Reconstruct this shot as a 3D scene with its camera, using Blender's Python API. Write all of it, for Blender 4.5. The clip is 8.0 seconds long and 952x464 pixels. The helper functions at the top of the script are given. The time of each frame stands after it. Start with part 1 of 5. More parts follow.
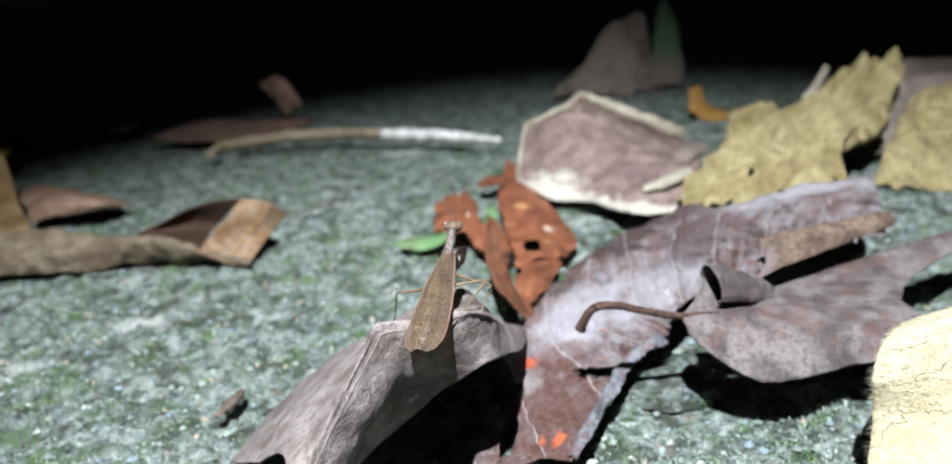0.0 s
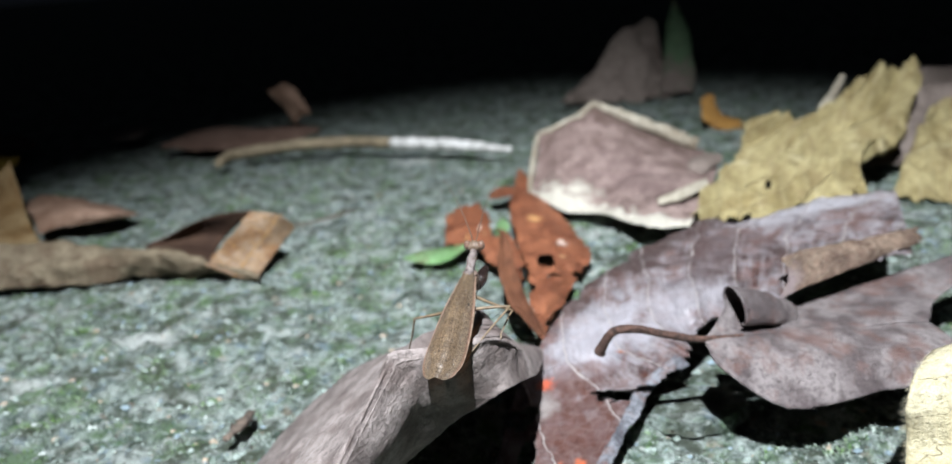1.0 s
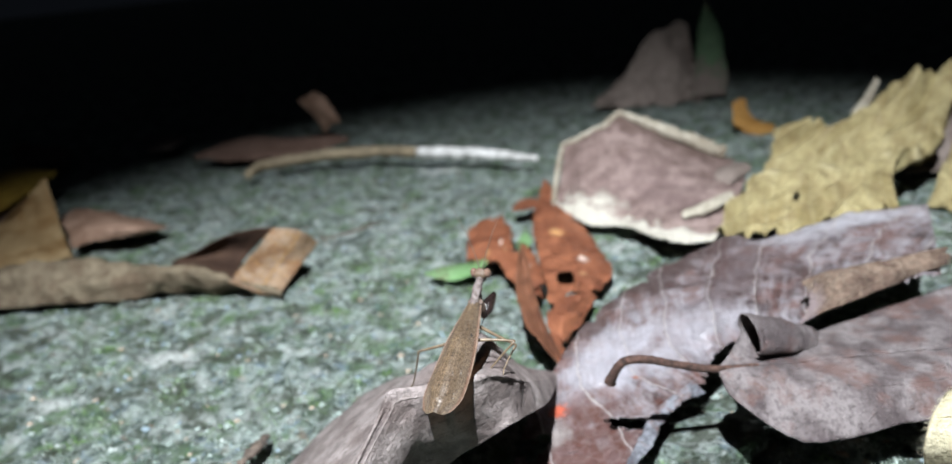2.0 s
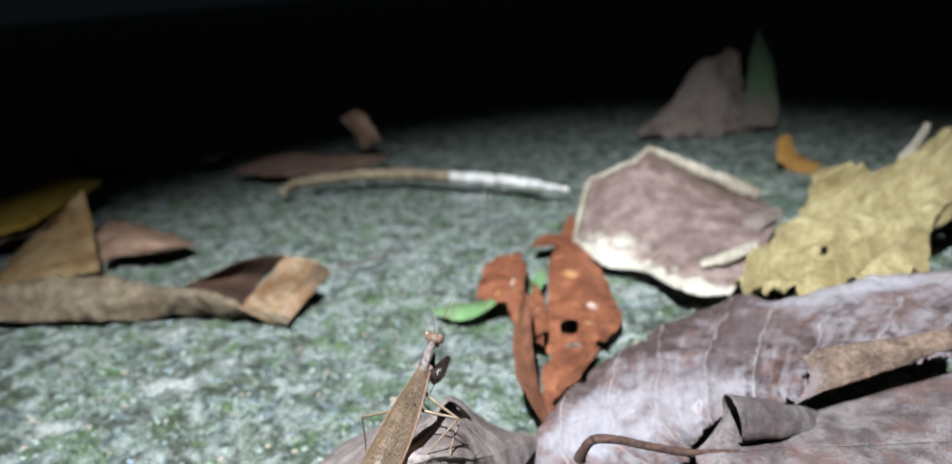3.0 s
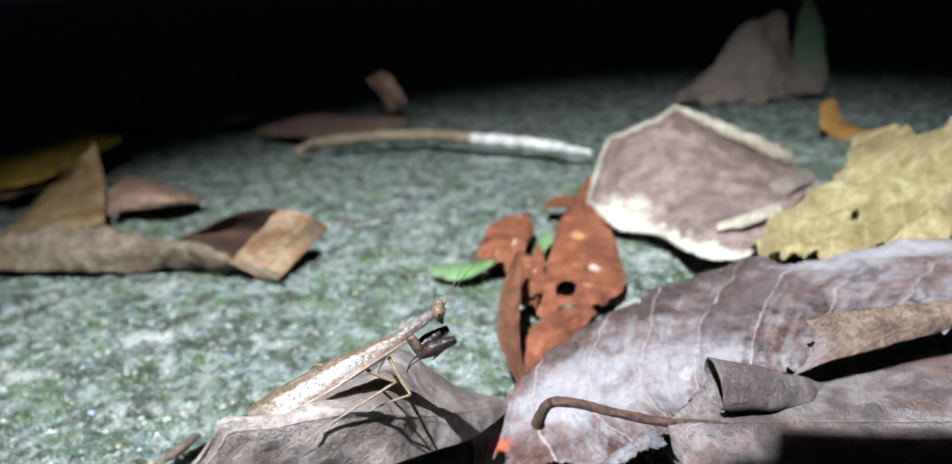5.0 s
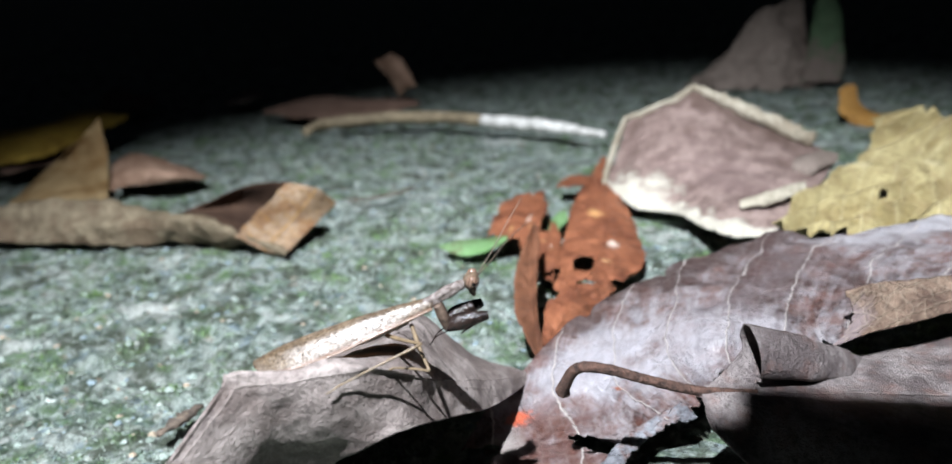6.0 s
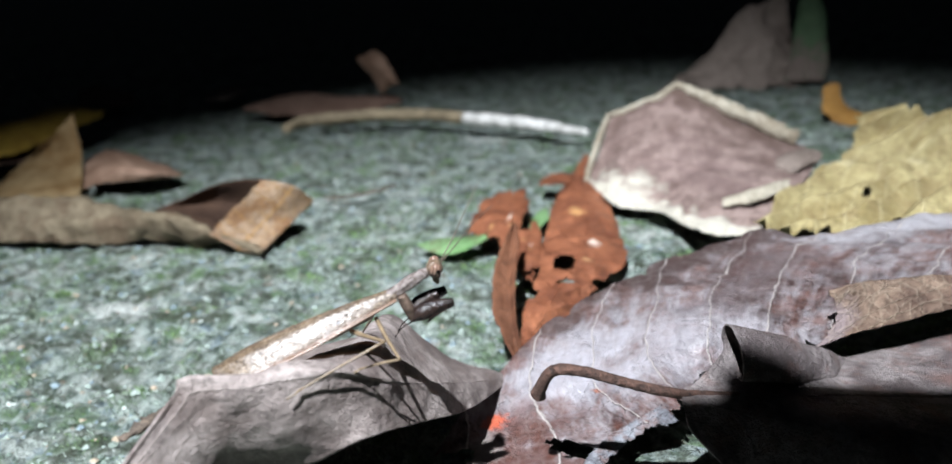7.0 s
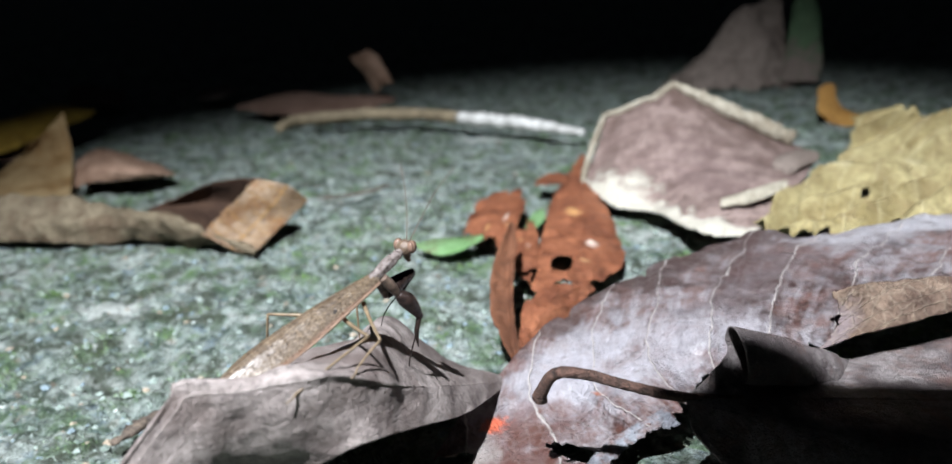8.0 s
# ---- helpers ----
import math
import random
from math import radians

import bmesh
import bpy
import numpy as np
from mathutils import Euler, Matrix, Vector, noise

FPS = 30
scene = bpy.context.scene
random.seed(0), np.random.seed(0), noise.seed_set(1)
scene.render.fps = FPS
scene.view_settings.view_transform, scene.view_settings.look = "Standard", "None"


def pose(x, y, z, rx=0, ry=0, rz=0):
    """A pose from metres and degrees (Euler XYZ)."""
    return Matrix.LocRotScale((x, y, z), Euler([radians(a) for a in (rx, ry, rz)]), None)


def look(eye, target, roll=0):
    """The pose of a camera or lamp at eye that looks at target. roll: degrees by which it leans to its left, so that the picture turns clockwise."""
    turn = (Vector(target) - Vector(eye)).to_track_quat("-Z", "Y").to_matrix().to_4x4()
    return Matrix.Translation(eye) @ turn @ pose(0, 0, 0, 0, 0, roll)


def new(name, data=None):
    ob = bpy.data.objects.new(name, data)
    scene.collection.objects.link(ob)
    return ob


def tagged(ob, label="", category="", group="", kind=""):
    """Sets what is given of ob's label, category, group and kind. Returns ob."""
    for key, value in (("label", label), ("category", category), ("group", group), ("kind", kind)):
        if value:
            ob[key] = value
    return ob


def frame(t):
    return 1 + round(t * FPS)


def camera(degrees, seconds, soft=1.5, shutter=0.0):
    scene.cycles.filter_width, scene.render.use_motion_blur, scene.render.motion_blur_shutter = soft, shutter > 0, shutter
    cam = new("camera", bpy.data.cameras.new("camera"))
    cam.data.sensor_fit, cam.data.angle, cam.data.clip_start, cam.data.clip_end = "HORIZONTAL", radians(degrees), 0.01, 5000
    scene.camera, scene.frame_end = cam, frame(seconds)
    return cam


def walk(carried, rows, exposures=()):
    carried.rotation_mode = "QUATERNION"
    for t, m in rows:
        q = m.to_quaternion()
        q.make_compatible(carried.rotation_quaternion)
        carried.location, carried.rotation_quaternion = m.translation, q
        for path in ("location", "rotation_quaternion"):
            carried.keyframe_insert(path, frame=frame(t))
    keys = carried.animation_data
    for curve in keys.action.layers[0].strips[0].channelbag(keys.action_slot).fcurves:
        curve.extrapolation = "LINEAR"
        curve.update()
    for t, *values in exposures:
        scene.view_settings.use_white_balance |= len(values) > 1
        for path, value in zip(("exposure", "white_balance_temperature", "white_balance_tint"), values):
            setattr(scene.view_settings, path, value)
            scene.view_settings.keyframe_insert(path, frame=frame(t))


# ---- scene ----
cam = camera(61.9, 8.0, soft=1.5)
METRES, EYE, TILT, LEAN, TURN = 0.08, 0.08966, -38.27, 4.70, 0.0
ROWS = [
    (0.0, 0.0000, 0.0000, 0.0000, -0.02, 19.11, -0.06),
    (0.5, -0.0080, 0.0184, 0.0004, 0.15, 19.24, -0.11),
    (1.0, -0.0228, 0.0358, 0.0534, 0.40, 19.39, -0.29),
    (1.5, -0.0327, 0.0479, 0.0582, 0.81, 19.48, -0.63),
    (1.7, -0.0058, 0.0421, 0.0915, 1.80, 19.29, -0.46),
    (2.8, 0.1959, 0.0451, 0.2042, 5.39, 19.50, -4.09),
    (3.0, 0.2354, 0.0673, 0.2688, 6.30, 19.74, -4.73),
    (3.5, 0.2730, 0.1205, 0.2781, 8.42, 19.21, -6.44),
    (4.0, 0.3565, 0.1979, 0.2767, 9.16, 18.68, -7.34),
    (4.5, 0.4105, 0.2670, 0.3031, 9.17, 18.48, -7.36),
    (4.7, 0.4171, 0.2786, 0.2939, 9.20, 18.19, -7.28),
    (5.8, 0.3549, 0.3879, 0.2335, 9.74, 17.35, -7.50),
    (6.0, 0.3587, 0.4049, 0.2275, 9.33, 17.49, -8.05),
    (6.5, 0.3736, 0.4291, 0.2405, 8.78, 17.44, -8.08),
    (7.0, 0.3713, 0.4607, 0.2432, 8.33, 17.59, -7.80),
    (7.5, 0.3584, 0.4772, 0.2506, 8.01, 17.67, -7.70),
    (8.0, 0.3523, 0.4819, 0.2490, 7.75, 17.68, -7.72),
]
PATH = [(t, pose(0, 0, EYE, TILT, LEAN, TURN) @ pose(METRES * x, METRES * y, METRES * z, 90 + pitch, roll, yaw)) for t, x, y, z, yaw, pitch, roll in ROWS]
walk(cam, PATH,
     [(0.0, -0.08), (0.5, -0.14), (1.5, -0.13), (3.0, 0.0), (3.5, 0.11), (4.7, 0.11), (6.0, 0.03), (8.0, -0.03)])
# close focus on the perched insect, the far litter falls out of focus
cam.data.dof.use_dof = True
cam.data.dof.focus_distance = 0.112
cam.data.dof.aperture_fstop = 21.0

# ---- light: night, one torch held above the camera ----
world = bpy.data.worlds.new("night")
world.use_nodes = True
world.node_tree.nodes["Background"].inputs[0].default_value = (0.5, 0.6, 0.8, 1)
world.node_tree.nodes["Background"].inputs[1].default_value = 0.006
scene.world = world
torch = bpy.data.lights.new("torch_beam", "SPOT")
torch.energy, torch.color = 52.5, (0.865, 0.92, 1.005)
torch.spot_size, torch.spot_blend, torch.shadow_soft_size = radians(52.5), 1.0, 0.005
new("torch_beam", torch).matrix_world = look((-0.020, -0.140, 0.520), (0.004, 0.192, 0.0))

MM = 0.001


# ---- node helpers and materials ----
def nodes_of(name, rough=0.7):
    mat = bpy.data.materials.new(name)
    mat.use_nodes = True
    tree = mat.node_tree
    shader = tree.nodes["Principled BSDF"]
    shader.inputs["Roughness"].default_value = rough
    return mat, tree, shader


def node(tree, kind, *ins, **props):
    """A node with its inputs set by position: a value, or the socket of another node."""
    n = tree.nodes.new(kind)
    for key, value in props.items():
        setattr(n, key, value)
    for k, value in enumerate(ins):
        if value is None:
            continue
        if isinstance(value, bpy.types.NodeSocket):
            tree.links.new(value, n.inputs[k])
        else:
            n.inputs[k].default_value = value
    return n


def math_(tree, op, a, b=None, clamp=False):
    return node(tree, "ShaderNodeMath", a, b, operation=op, use_clamp=clamp).outputs[0]


def mix(tree, fac, a, b):
    n = tree.nodes.new("ShaderNodeMix")
    n.data_type = "RGBA"
    for k, value in ((0, fac), (6, a), (7, b)):
        if isinstance(value, bpy.types.NodeSocket):
            tree.links.new(value, n.inputs[k])
        else:
            n.inputs[k].default_value = (*value, 1) if k else value
    return n.outputs[2]


def noise_(tree, place, scale, detail=4.0, rough=0.55):
    return node(tree, "ShaderNodeTexNoise", place, None, scale, detail, rough).outputs[0]


def ramp(tree, value, lo, hi):
    """0 below lo, 1 above hi."""
    return node(tree, "ShaderNodeMapRange", value, lo, hi, 0.0, 1.0).outputs[0]


def relief(tree, shader, height, strength, distance):
    b = node(tree, "ShaderNodeBump", strength, distance)
    tree.links.new(height, b.inputs["Height"])
    tree.links.new(b.outputs[0], shader.inputs["Normal"])


def leaf_mat(name, dark, light, vein, rough=0.6, veins=9.0, slant=3.0, vein_amount=0.5, stain=None, stain_amount=0.35, glow=0.08, middle=0.5, pale_edge=None, spots=(), grain=1.0, contrast=1.0, painted_sheen=None, shine=0.28, wander=0.35, net_amount=0.3, patches=(), hills=1.2, fine_veins=1.0, lanes_amount=0.55, wax=0.0):
    """A dry leaf: mottled blade, midrib, side veins and a fine net between them, stains, specks and wear. spots: (u, v, radius, colour); patches: (u, v, half length, half width, colour, amount)."""
    mat, tree, shader = nodes_of(name, rough)
    coord = tree.nodes.new("ShaderNodeTexCoord")
    place = coord.outputs["Object"]
    uv = node(tree, "ShaderNodeSeparateXYZ", coord.outputs["UV"])
    u, v = uv.outputs[0], uv.outputs[1]
    wobble = noise_(tree, place, 120.0, 3.0)
    off = math_(tree, "ABSOLUTE", math_(tree, "SUBTRACT", v, middle))
    bow = math_(tree, "MULTIPLY", math_(tree, "POWER", off, 1.4), slant)
    phase = math_(tree, "ADD", math_(tree, "SUBTRACT", math_(tree, "MULTIPLY", u, veins), bow), math_(tree, "MULTIPLY", wobble, wander))
    tri = math_(tree, "ABSOLUTE", math_(tree, "SUBTRACT", math_(tree, "FRACT", phase), 0.5))
    line = math_(tree, "SUBTRACT", 1.0, ramp(tree, tri, 0.010 * fine_veins, 0.045 * fine_veins))
    rib = math_(tree, "SUBTRACT", 1.0, ramp(tree, off, 0.006, 0.018))
    warped = node(tree, "ShaderNodeVectorMath", place, node(tree, "ShaderNodeVectorMath", node(tree, "ShaderNodeTexNoise", place, None, 300.0, 3.0).outputs[1], (0.0025, 0.0025, 0.0025), operation="MULTIPLY").outputs[0], operation="ADD").outputs[0]
    net = node(tree, "ShaderNodeTexVoronoi", warped, None, 360.0, feature="DISTANCE_TO_EDGE").outputs[0]
    net = math_(tree, "SUBTRACT", 1.0, ramp(tree, net, 0.0, 0.10))
    broad, mid, fine, speck = noise_(tree, place, 48.0, 5.0), noise_(tree, place, 190.0, 6.0, 0.62), noise_(tree, place, 800.0, 6.0, 0.68), noise_(tree, place, 3000.0, 4.0, 0.6)
    half = 0.16 / contrast
    tone = math_(tree, "ADD", math_(tree, "MULTIPLY", broad, 0.5), math_(tree, "MULTIPLY", mid, 0.5))
    blade = mix(tree, ramp(tree, tone, 0.5 - half * 0.7, 0.5 + half * 0.7), dark, light)
    blade = mix(tree, math_(tree, "MULTIPLY", ramp(tree, fine, 0.48, 0.66), 0.6), blade, tuple(c * 0.45 for c in dark))
    # sheen of a waxy blade, put into the colour as pale mottling
    if painted_sheen:
        lanes = node(tree, "ShaderNodeCombineXYZ", math_(tree, "MULTIPLY", phase, 6.0), math_(tree, "MULTIPLY", v, 4.0), 0.0).outputs[0]
        film = math_(tree, "ADD", math_(tree, "MULTIPLY", noise_(tree, lanes, 1.0, 7.0, 0.7), lanes_amount), math_(tree, "MULTIPLY", noise_(tree, place, 150.0, 8.0, 0.7), 1.0 - lanes_amount))
        blade = mix(tree, math_(tree, "MULTIPLY", ramp(tree, film, 0.44, 0.58), 0.85), blade, painted_sheen)
    if stain:
        patch = noise_(tree, node(tree, "ShaderNodeVectorMath", place, (0.31, 0.17, 0.5), operation="ADD").outputs[0], 130.0, 6.0, 0.66)
        blade = mix(tree, math_(tree, "MULTIPLY", ramp(tree, patch, 0.50, 0.62), min(1.0, stain_amount * 2)), blade, stain)
    if pale_edge:
        torn = math_(tree, "ADD", v, math_(tree, "MULTIPLY", math_(tree, "SUBTRACT", noise_(tree, place, 42.0, 6.0, 0.6), 0.5), pale_edge[2]))
        blade = mix(tree, math_(tree, "SUBTRACT", 1.0, ramp(tree, torn, pale_edge[0], pale_edge[0] + 0.04)), blade, pale_edge[1])
    for pu, pv, ru, rv, colour, amount in patches:
        du, dv = math_(tree, "DIVIDE", math_(tree, "SUBTRACT", u, pu), ru), math_(tree, "DIVIDE", math_(tree, "SUBTRACT", v, pv), rv)
        gap = math_(tree, "POWER", math_(tree, "ADD", math_(tree, "MULTIPLY", du, du), math_(tree, "MULTIPLY", dv, dv)), 0.5)
        cloud = math_(tree, "ADD", math_(tree, "MULTIPLY", broad, 0.8), math_(tree, "MULTIPLY", mid, 1.6))
        gap = math_(tree, "ADD", gap, math_(tree, "MULTIPLY", math_(tree, "SUBTRACT", cloud, 1.2), 1.6))
        blade = mix(tree, math_(tree, "MULTIPLY", math_(tree, "SUBTRACT", 1.0, ramp(tree, gap, 0.45, 1.1)), amount), blade, colour)
    threads = math_(tree, "ADD", math_(tree, "MULTIPLY", line, vein_amount), math_(tree, "MULTIPLY", net, vein_amount * net_amount))
    threads = math_(tree, "MULTIPLY", threads, ramp(tree, mid, 0.28, 0.46))
    blade = mix(tree, math_(tree, "MAXIMUM", threads, math_(tree, "MULTIPLY", rib, min(1.0, vein_amount * 1.4))), blade, vein)
    blade = mix(tree, math_(tree, "MULTIPLY", ramp(tree, speck, 0.63, 0.72), 0.5), blade, tuple(min(0.9, c * 1.5 + 0.08) for c in light))
    for su, sv, radius, colour in spots:
        du, dv = math_(tree, "SUBTRACT", u, su), math_(tree, "MULTIPLY", math_(tree, "SUBTRACT", v, sv), 0.16)
        gap = math_(tree, "ADD", math_(tree, "POWER", math_(tree, "ADD", math_(tree, "MULTIPLY", du, du), math_(tree, "MULTIPLY", dv, dv)), 0.5), math_(tree, "MULTIPLY", math_(tree, "SUBTRACT", noise_(tree, place, 420.0, 5.0, 0.65), 0.5), radius * 3.0))
        blade = mix(tree, math_(tree, "SUBTRACT", 1.0, ramp(tree, gap, radius * 0.3, radius)), blade, colour)
    shader.inputs["Specular IOR Level"].default_value = shine
    if wax:
        tree.links.new(math_(tree, "MULTIPLY", ramp(tree, noise_(tree, place, 330.0, 6.0, 0.7), 0.36, 0.6), wax), shader.inputs["Coat Weight"])
        shader.inputs["Coat Roughness"].default_value = 0.36
    tree.links.new(blade, shader.inputs["Base Color"])
    tree.links.new(math_(tree, "ADD", rough - 0.2, math_(tree, "MULTIPLY", mid, 0.4)), shader.inputs["Roughness"])
    height = math_(tree, "ADD", math_(tree, "ADD", math_(tree, "MULTIPLY", fine, 0.55 * grain), math_(tree, "MULTIPLY", speck, 0.3 * grain)), math_(tree, "ADD", math_(tree, "MULTIPLY", line, min(0.3, vein_amount * 0.4)), math_(tree, "ADD", math_(tree, "MULTIPLY", rib, min(0.4, vein_amount)), math_(tree, "MULTIPLY", net, vein_amount * net_amount * 0.5))))
    height = math_(tree, "ADD", height, math_(tree, "MULTIPLY", mid, hills))
    relief(tree, shader, height, 1.0, 0.0011)
    thin = node(tree, "ShaderNodeBsdfTranslucent")
    tree.links.new(blade, thin.inputs[0])
    both = node(tree, "ShaderNodeMixShader", glow)
    tree.links.new(shader.outputs[0], both.inputs[1])
    tree.links.new(thin.outputs[0], both.inputs[2])
    tree.links.new(both.outputs[0], tree.nodes["Material Output"].inputs[0])
    return mat


def plain_mat(name, dark, light, scale, rough=0.6, bump=0.4, depth=0.0003, coat=0.0, metal=0.0):
    mat, tree, shader = nodes_of(name, rough)
    place = tree.nodes.new("ShaderNodeTexCoord").outputs["Object"]
    n, f = noise_(tree, place, scale, 5.0), noise_(tree, place, scale * 6, 4.0)
    tone = mix(tree, ramp(tree, math_(tree, "ADD", math_(tree, "MULTIPLY", n, 0.65), math_(tree, "MULTIPLY", f, 0.35)), 0.35, 0.65), dark, light)
    tree.links.new(tone, shader.inputs["Base Color"])
    shader.inputs["Coat Weight"].default_value = coat
    shader.inputs["Metallic"].default_value = metal
    relief(tree, shader, math_(tree, "ADD", n, math_(tree, "MULTIPLY", f, 0.5)), bump, depth)
    return mat


def ground_mat():
    mat, tree, shader = nodes_of("mossy_concrete", 0.85)
    place = tree.nodes.new("ShaderNodeTexCoord").outputs["Object"]
    big, mid, fine, grit = noise_(tree, place, 14.0, 3.0), noise_(tree, place, 85.0, 5.0, 0.6), noise_(tree, place, 300.0, 6.0, 0.65), noise_(tree, place, 1300.0, 5.0, 0.65)
    cells = node(tree, "ShaderNodeTexVoronoi", place, None, 330.0, feature="F1").outputs[0]
    stone = mix(tree, ramp(tree, fine, 0.40, 0.60), (0.055, 0.09, 0.065), (0.48, 0.56, 0.51))
    stone = mix(tree, math_(tree, "MULTIPLY", ramp(tree, mid, 0.52, 0.62), 0.7), stone, (0.60, 0.65, 0.60))
    pale = noise_(tree, node(tree, "ShaderNodeVectorMath", place, (0.1, 0.5, 0.9), operation="ADD").outputs[0], 170.0, 5.0, 0.6)
    stone = mix(tree, math_(tree, "MULTIPLY", ramp(tree, pale, 0.56, 0.64), 0.75), stone, (0.66, 0.70, 0.65))
    stone = mix(tree, math_(tree, "MULTIPLY", ramp(tree, noise_(tree, place, 230.0, 4.0), 0.57, 0.66), 0.6), stone, (0.22, 0.30, 0.36))
    warm = noise_(tree, node(tree, "ShaderNodeVectorMath", place, (0.7, 0.2, 0.1), operation="ADD").outputs[0], 180.0, 4.0)
    stone = mix(tree, math_(tree, "MULTIPLY", ramp(tree, warm, 0.62, 0.70), 0.6), stone, (0.36, 0.27, 0.20))
    green = math_(tree, "MULTIPLY", ramp(tree, noise_(tree, place, 110.0, 5.0, 0.65), 0.49, 0.60), ramp(tree, fine, 0.30, 0.55))
    stone = mix(tree, math_(tree, "MULTIPLY", green, 0.8), stone, (0.08, 0.17, 0.045))
    stone = mix(tree, math_(tree, "MULTIPLY", ramp(tree, grit, 0.56, 0.70), 0.75), stone, (0.035, 0.05, 0.035))
    stone = mix(tree, math_(tree, "MULTIPLY", ramp(tree, noise_(tree, place, 900.0, 4.0), 0.62, 0.72), 0.5), stone, (0.66, 0.70, 0.66))
    stone = mix(tree, math_(tree, "MULTIPLY", ramp(tree, big, 0.55, 0.7), 0.25), stone, (0.14, 0.13, 0.09))
    dim = noise_(tree, node(tree, "ShaderNodeVectorMath", place, (0.2, 0.8, 0.3), operation="ADD").outputs[0], 105.0, 7.0, 0.68)
    stone = mix(tree, math_(tree, "MULTIPLY", ramp(tree, dim, 0.50, 0.60), 0.9), stone, (0.06, 0.075, 0.045))
    # pale lichen patches
    for x, y, r in ((-0.103, 0.205, 0.011), (-0.045, 0.412, 0.014), (-0.125, 0.183, 0.005), (0.030, 0.272, 0.012), (-0.020, 0.300, 0.009)):
        off = node(tree, "ShaderNodeVectorMath", place, (x, y, 0.0), operation="SUBTRACT").outputs[0]
        off = node(tree, "ShaderNodeVectorMath", off, (1.0, 1.5, 0.0), operation="MULTIPLY").outputs[0]
        gap = node(tree, "ShaderNodeVectorMath", off, operation="LENGTH").outputs[1]
        gap = math_(tree, "ADD", gap, math_(tree, "MULTIPLY", math_(tree, "SUBTRACT", noise_(tree, place, 260.0, 5.0), 0.5), r * 2.4))
        stone = mix(tree, math_(tree, "MULTIPLY", math_(tree, "SUBTRACT", 1.0, ramp(tree, gap, r * 0.45, r)), 0.85), stone, (0.72, 0.75, 0.70))
    tree.links.new(stone, shader.inputs["Base Color"])
    height = math_(tree, "ADD", math_(tree, "MULTIPLY", fine, 0.8), math_(tree, "SUBTRACT", math_(tree, "MULTIPLY", grit, 0.5), math_(tree, "MULTIPLY", cells, 0.5)))
    relief(tree, shader, height, 1.0, 0.0050)
    return mat


GROUND = ground_mat()
PERCH_LEAF = leaf_mat("grey_brown_leaf", (0.165, 0.132, 0.120), (0.375, 0.32, 0.295), (0.50, 0.45, 0.41), 0.66, 3, 2, 0.08, (0.16, 0.12, 0.105), 0.28, grain=0.8, contrast=1.5, hills=0.3, glow=0.05, patches=((0.62, 0.3, 0.1, 0.2, (0.15, 0.12, 0.105), 0.4),))
GREY_EDGE = leaf_mat("blue_grey_leaf_margin", (0.11, 0.11, 0.125), (0.36, 0.37, 0.40), (0.3, 0.3, 0.32), 0.55, 5, 1, 0.1, (0.20, 0.09, 0.06), 0.4, contrast=2.0, grain=2.0)
GREY_LEAF = leaf_mat("grey_stalked_leaf", (0.125, 0.10, 0.098), (0.31, 0.27, 0.26), (0.12, 0.09, 0.075), 0.55, 7, 3, 0.10, (0.19, 0.10, 0.08), 0.3, grain=1.6, contrast=1.8, hills=0.6)
# dark patch at u 0.50, v 0.0 paints in the shade of a fold
# whitish mottling and the pale patches at u 0.25, 0.42, 0.86 are painted sheen
BIG_LEAF = leaf_mat("purple_brown_leaf", (0.065, 0.038, 0.036), (0.23, 0.155, 0.145), (0.64, 0.58, 0.54), 0.42, 8, 1.3, 0.98, (0.20, 0.08, 0.055), 0.28, fine_veins=0.4, lanes_amount=0.5, hills=0.9, wax=0.35, spots=((0.118, 0.30, 0.016, (0.75, 0.17, 0.09)), (0.022, 0.72, 0.012, (0.8, 0.2, 0.08)), (0.02, 0.55, 0.008, (0.7, 0.2, 0.1)), (0.24, 0.62, 0.007, (0.5, 0.2, 0.13))), middle=1.25, painted_sheen=(0.48, 0.445, 0.465), shine=0.4, wander=0.35, net_amount=0.13, contrast=2.2, grain=2.4, patches=((0.25, 0.42, 0.13, 0.36, (0.68, 0.66, 0.71), 0.55), (0.42, 0.60, 0.14, 0.35, (0.62, 0.59, 0.63), 0.5), (0.86, 0.16, 0.2, 0.22, (0.66, 0.64, 0.67), 0.7), (0.50, 0.0, 0.22, 0.24, (0.08, 0.045, 0.038), 0.9), (0.30, 0.02, 0.09, 0.14, (0.10, 0.055, 0.045), 0.8), (0.64, 0.35, 0.14, 0.3, (0.12, 0.07, 0.065), 0.7), (0.04, 0.6, 0.12, 0.6, (0.16, 0.06, 0.042), 0.8), (0.085, 0.30, 0.02, 0.16, (0.50, 0.45, 0.42), 0.7), (0.035, 0.22, 0.018, 0.14, (0.52, 0.44, 0.42), 0.6)))
TAN_UNDER = leaf_mat("tan_underside", (0.09, 0.055, 0.04), (0.25, 0.175, 0.125), (0.52, 0.43, 0.32), 0.55, 4, 2.5, 0.6, (0.10, 0.06, 0.045), 0.3, contrast=1.5, middle=1.1, fine_veins=0.6, patches=((0.08, 0.7, 0.16, 0.6, (0.24, 0.19, 0.19), 0.8),))
RED_LEAF = leaf_mat("rust_red_leaf", (0.17, 0.055, 0.027), (0.44, 0.165, 0.08), (0.30, 0.10, 0.05), 0.5, 10, 3, 0.25, (0.12, 0.04, 0.025), 0.22, spots=((0.58, 0.62, 0.014, (0.75, 0.6, 0.5)), (0.70, 0.35, 0.02, (0.6, 0.32, 0.13)), (0.5, 0.6, 0.012, (0.6, 0.33, 0.16))))
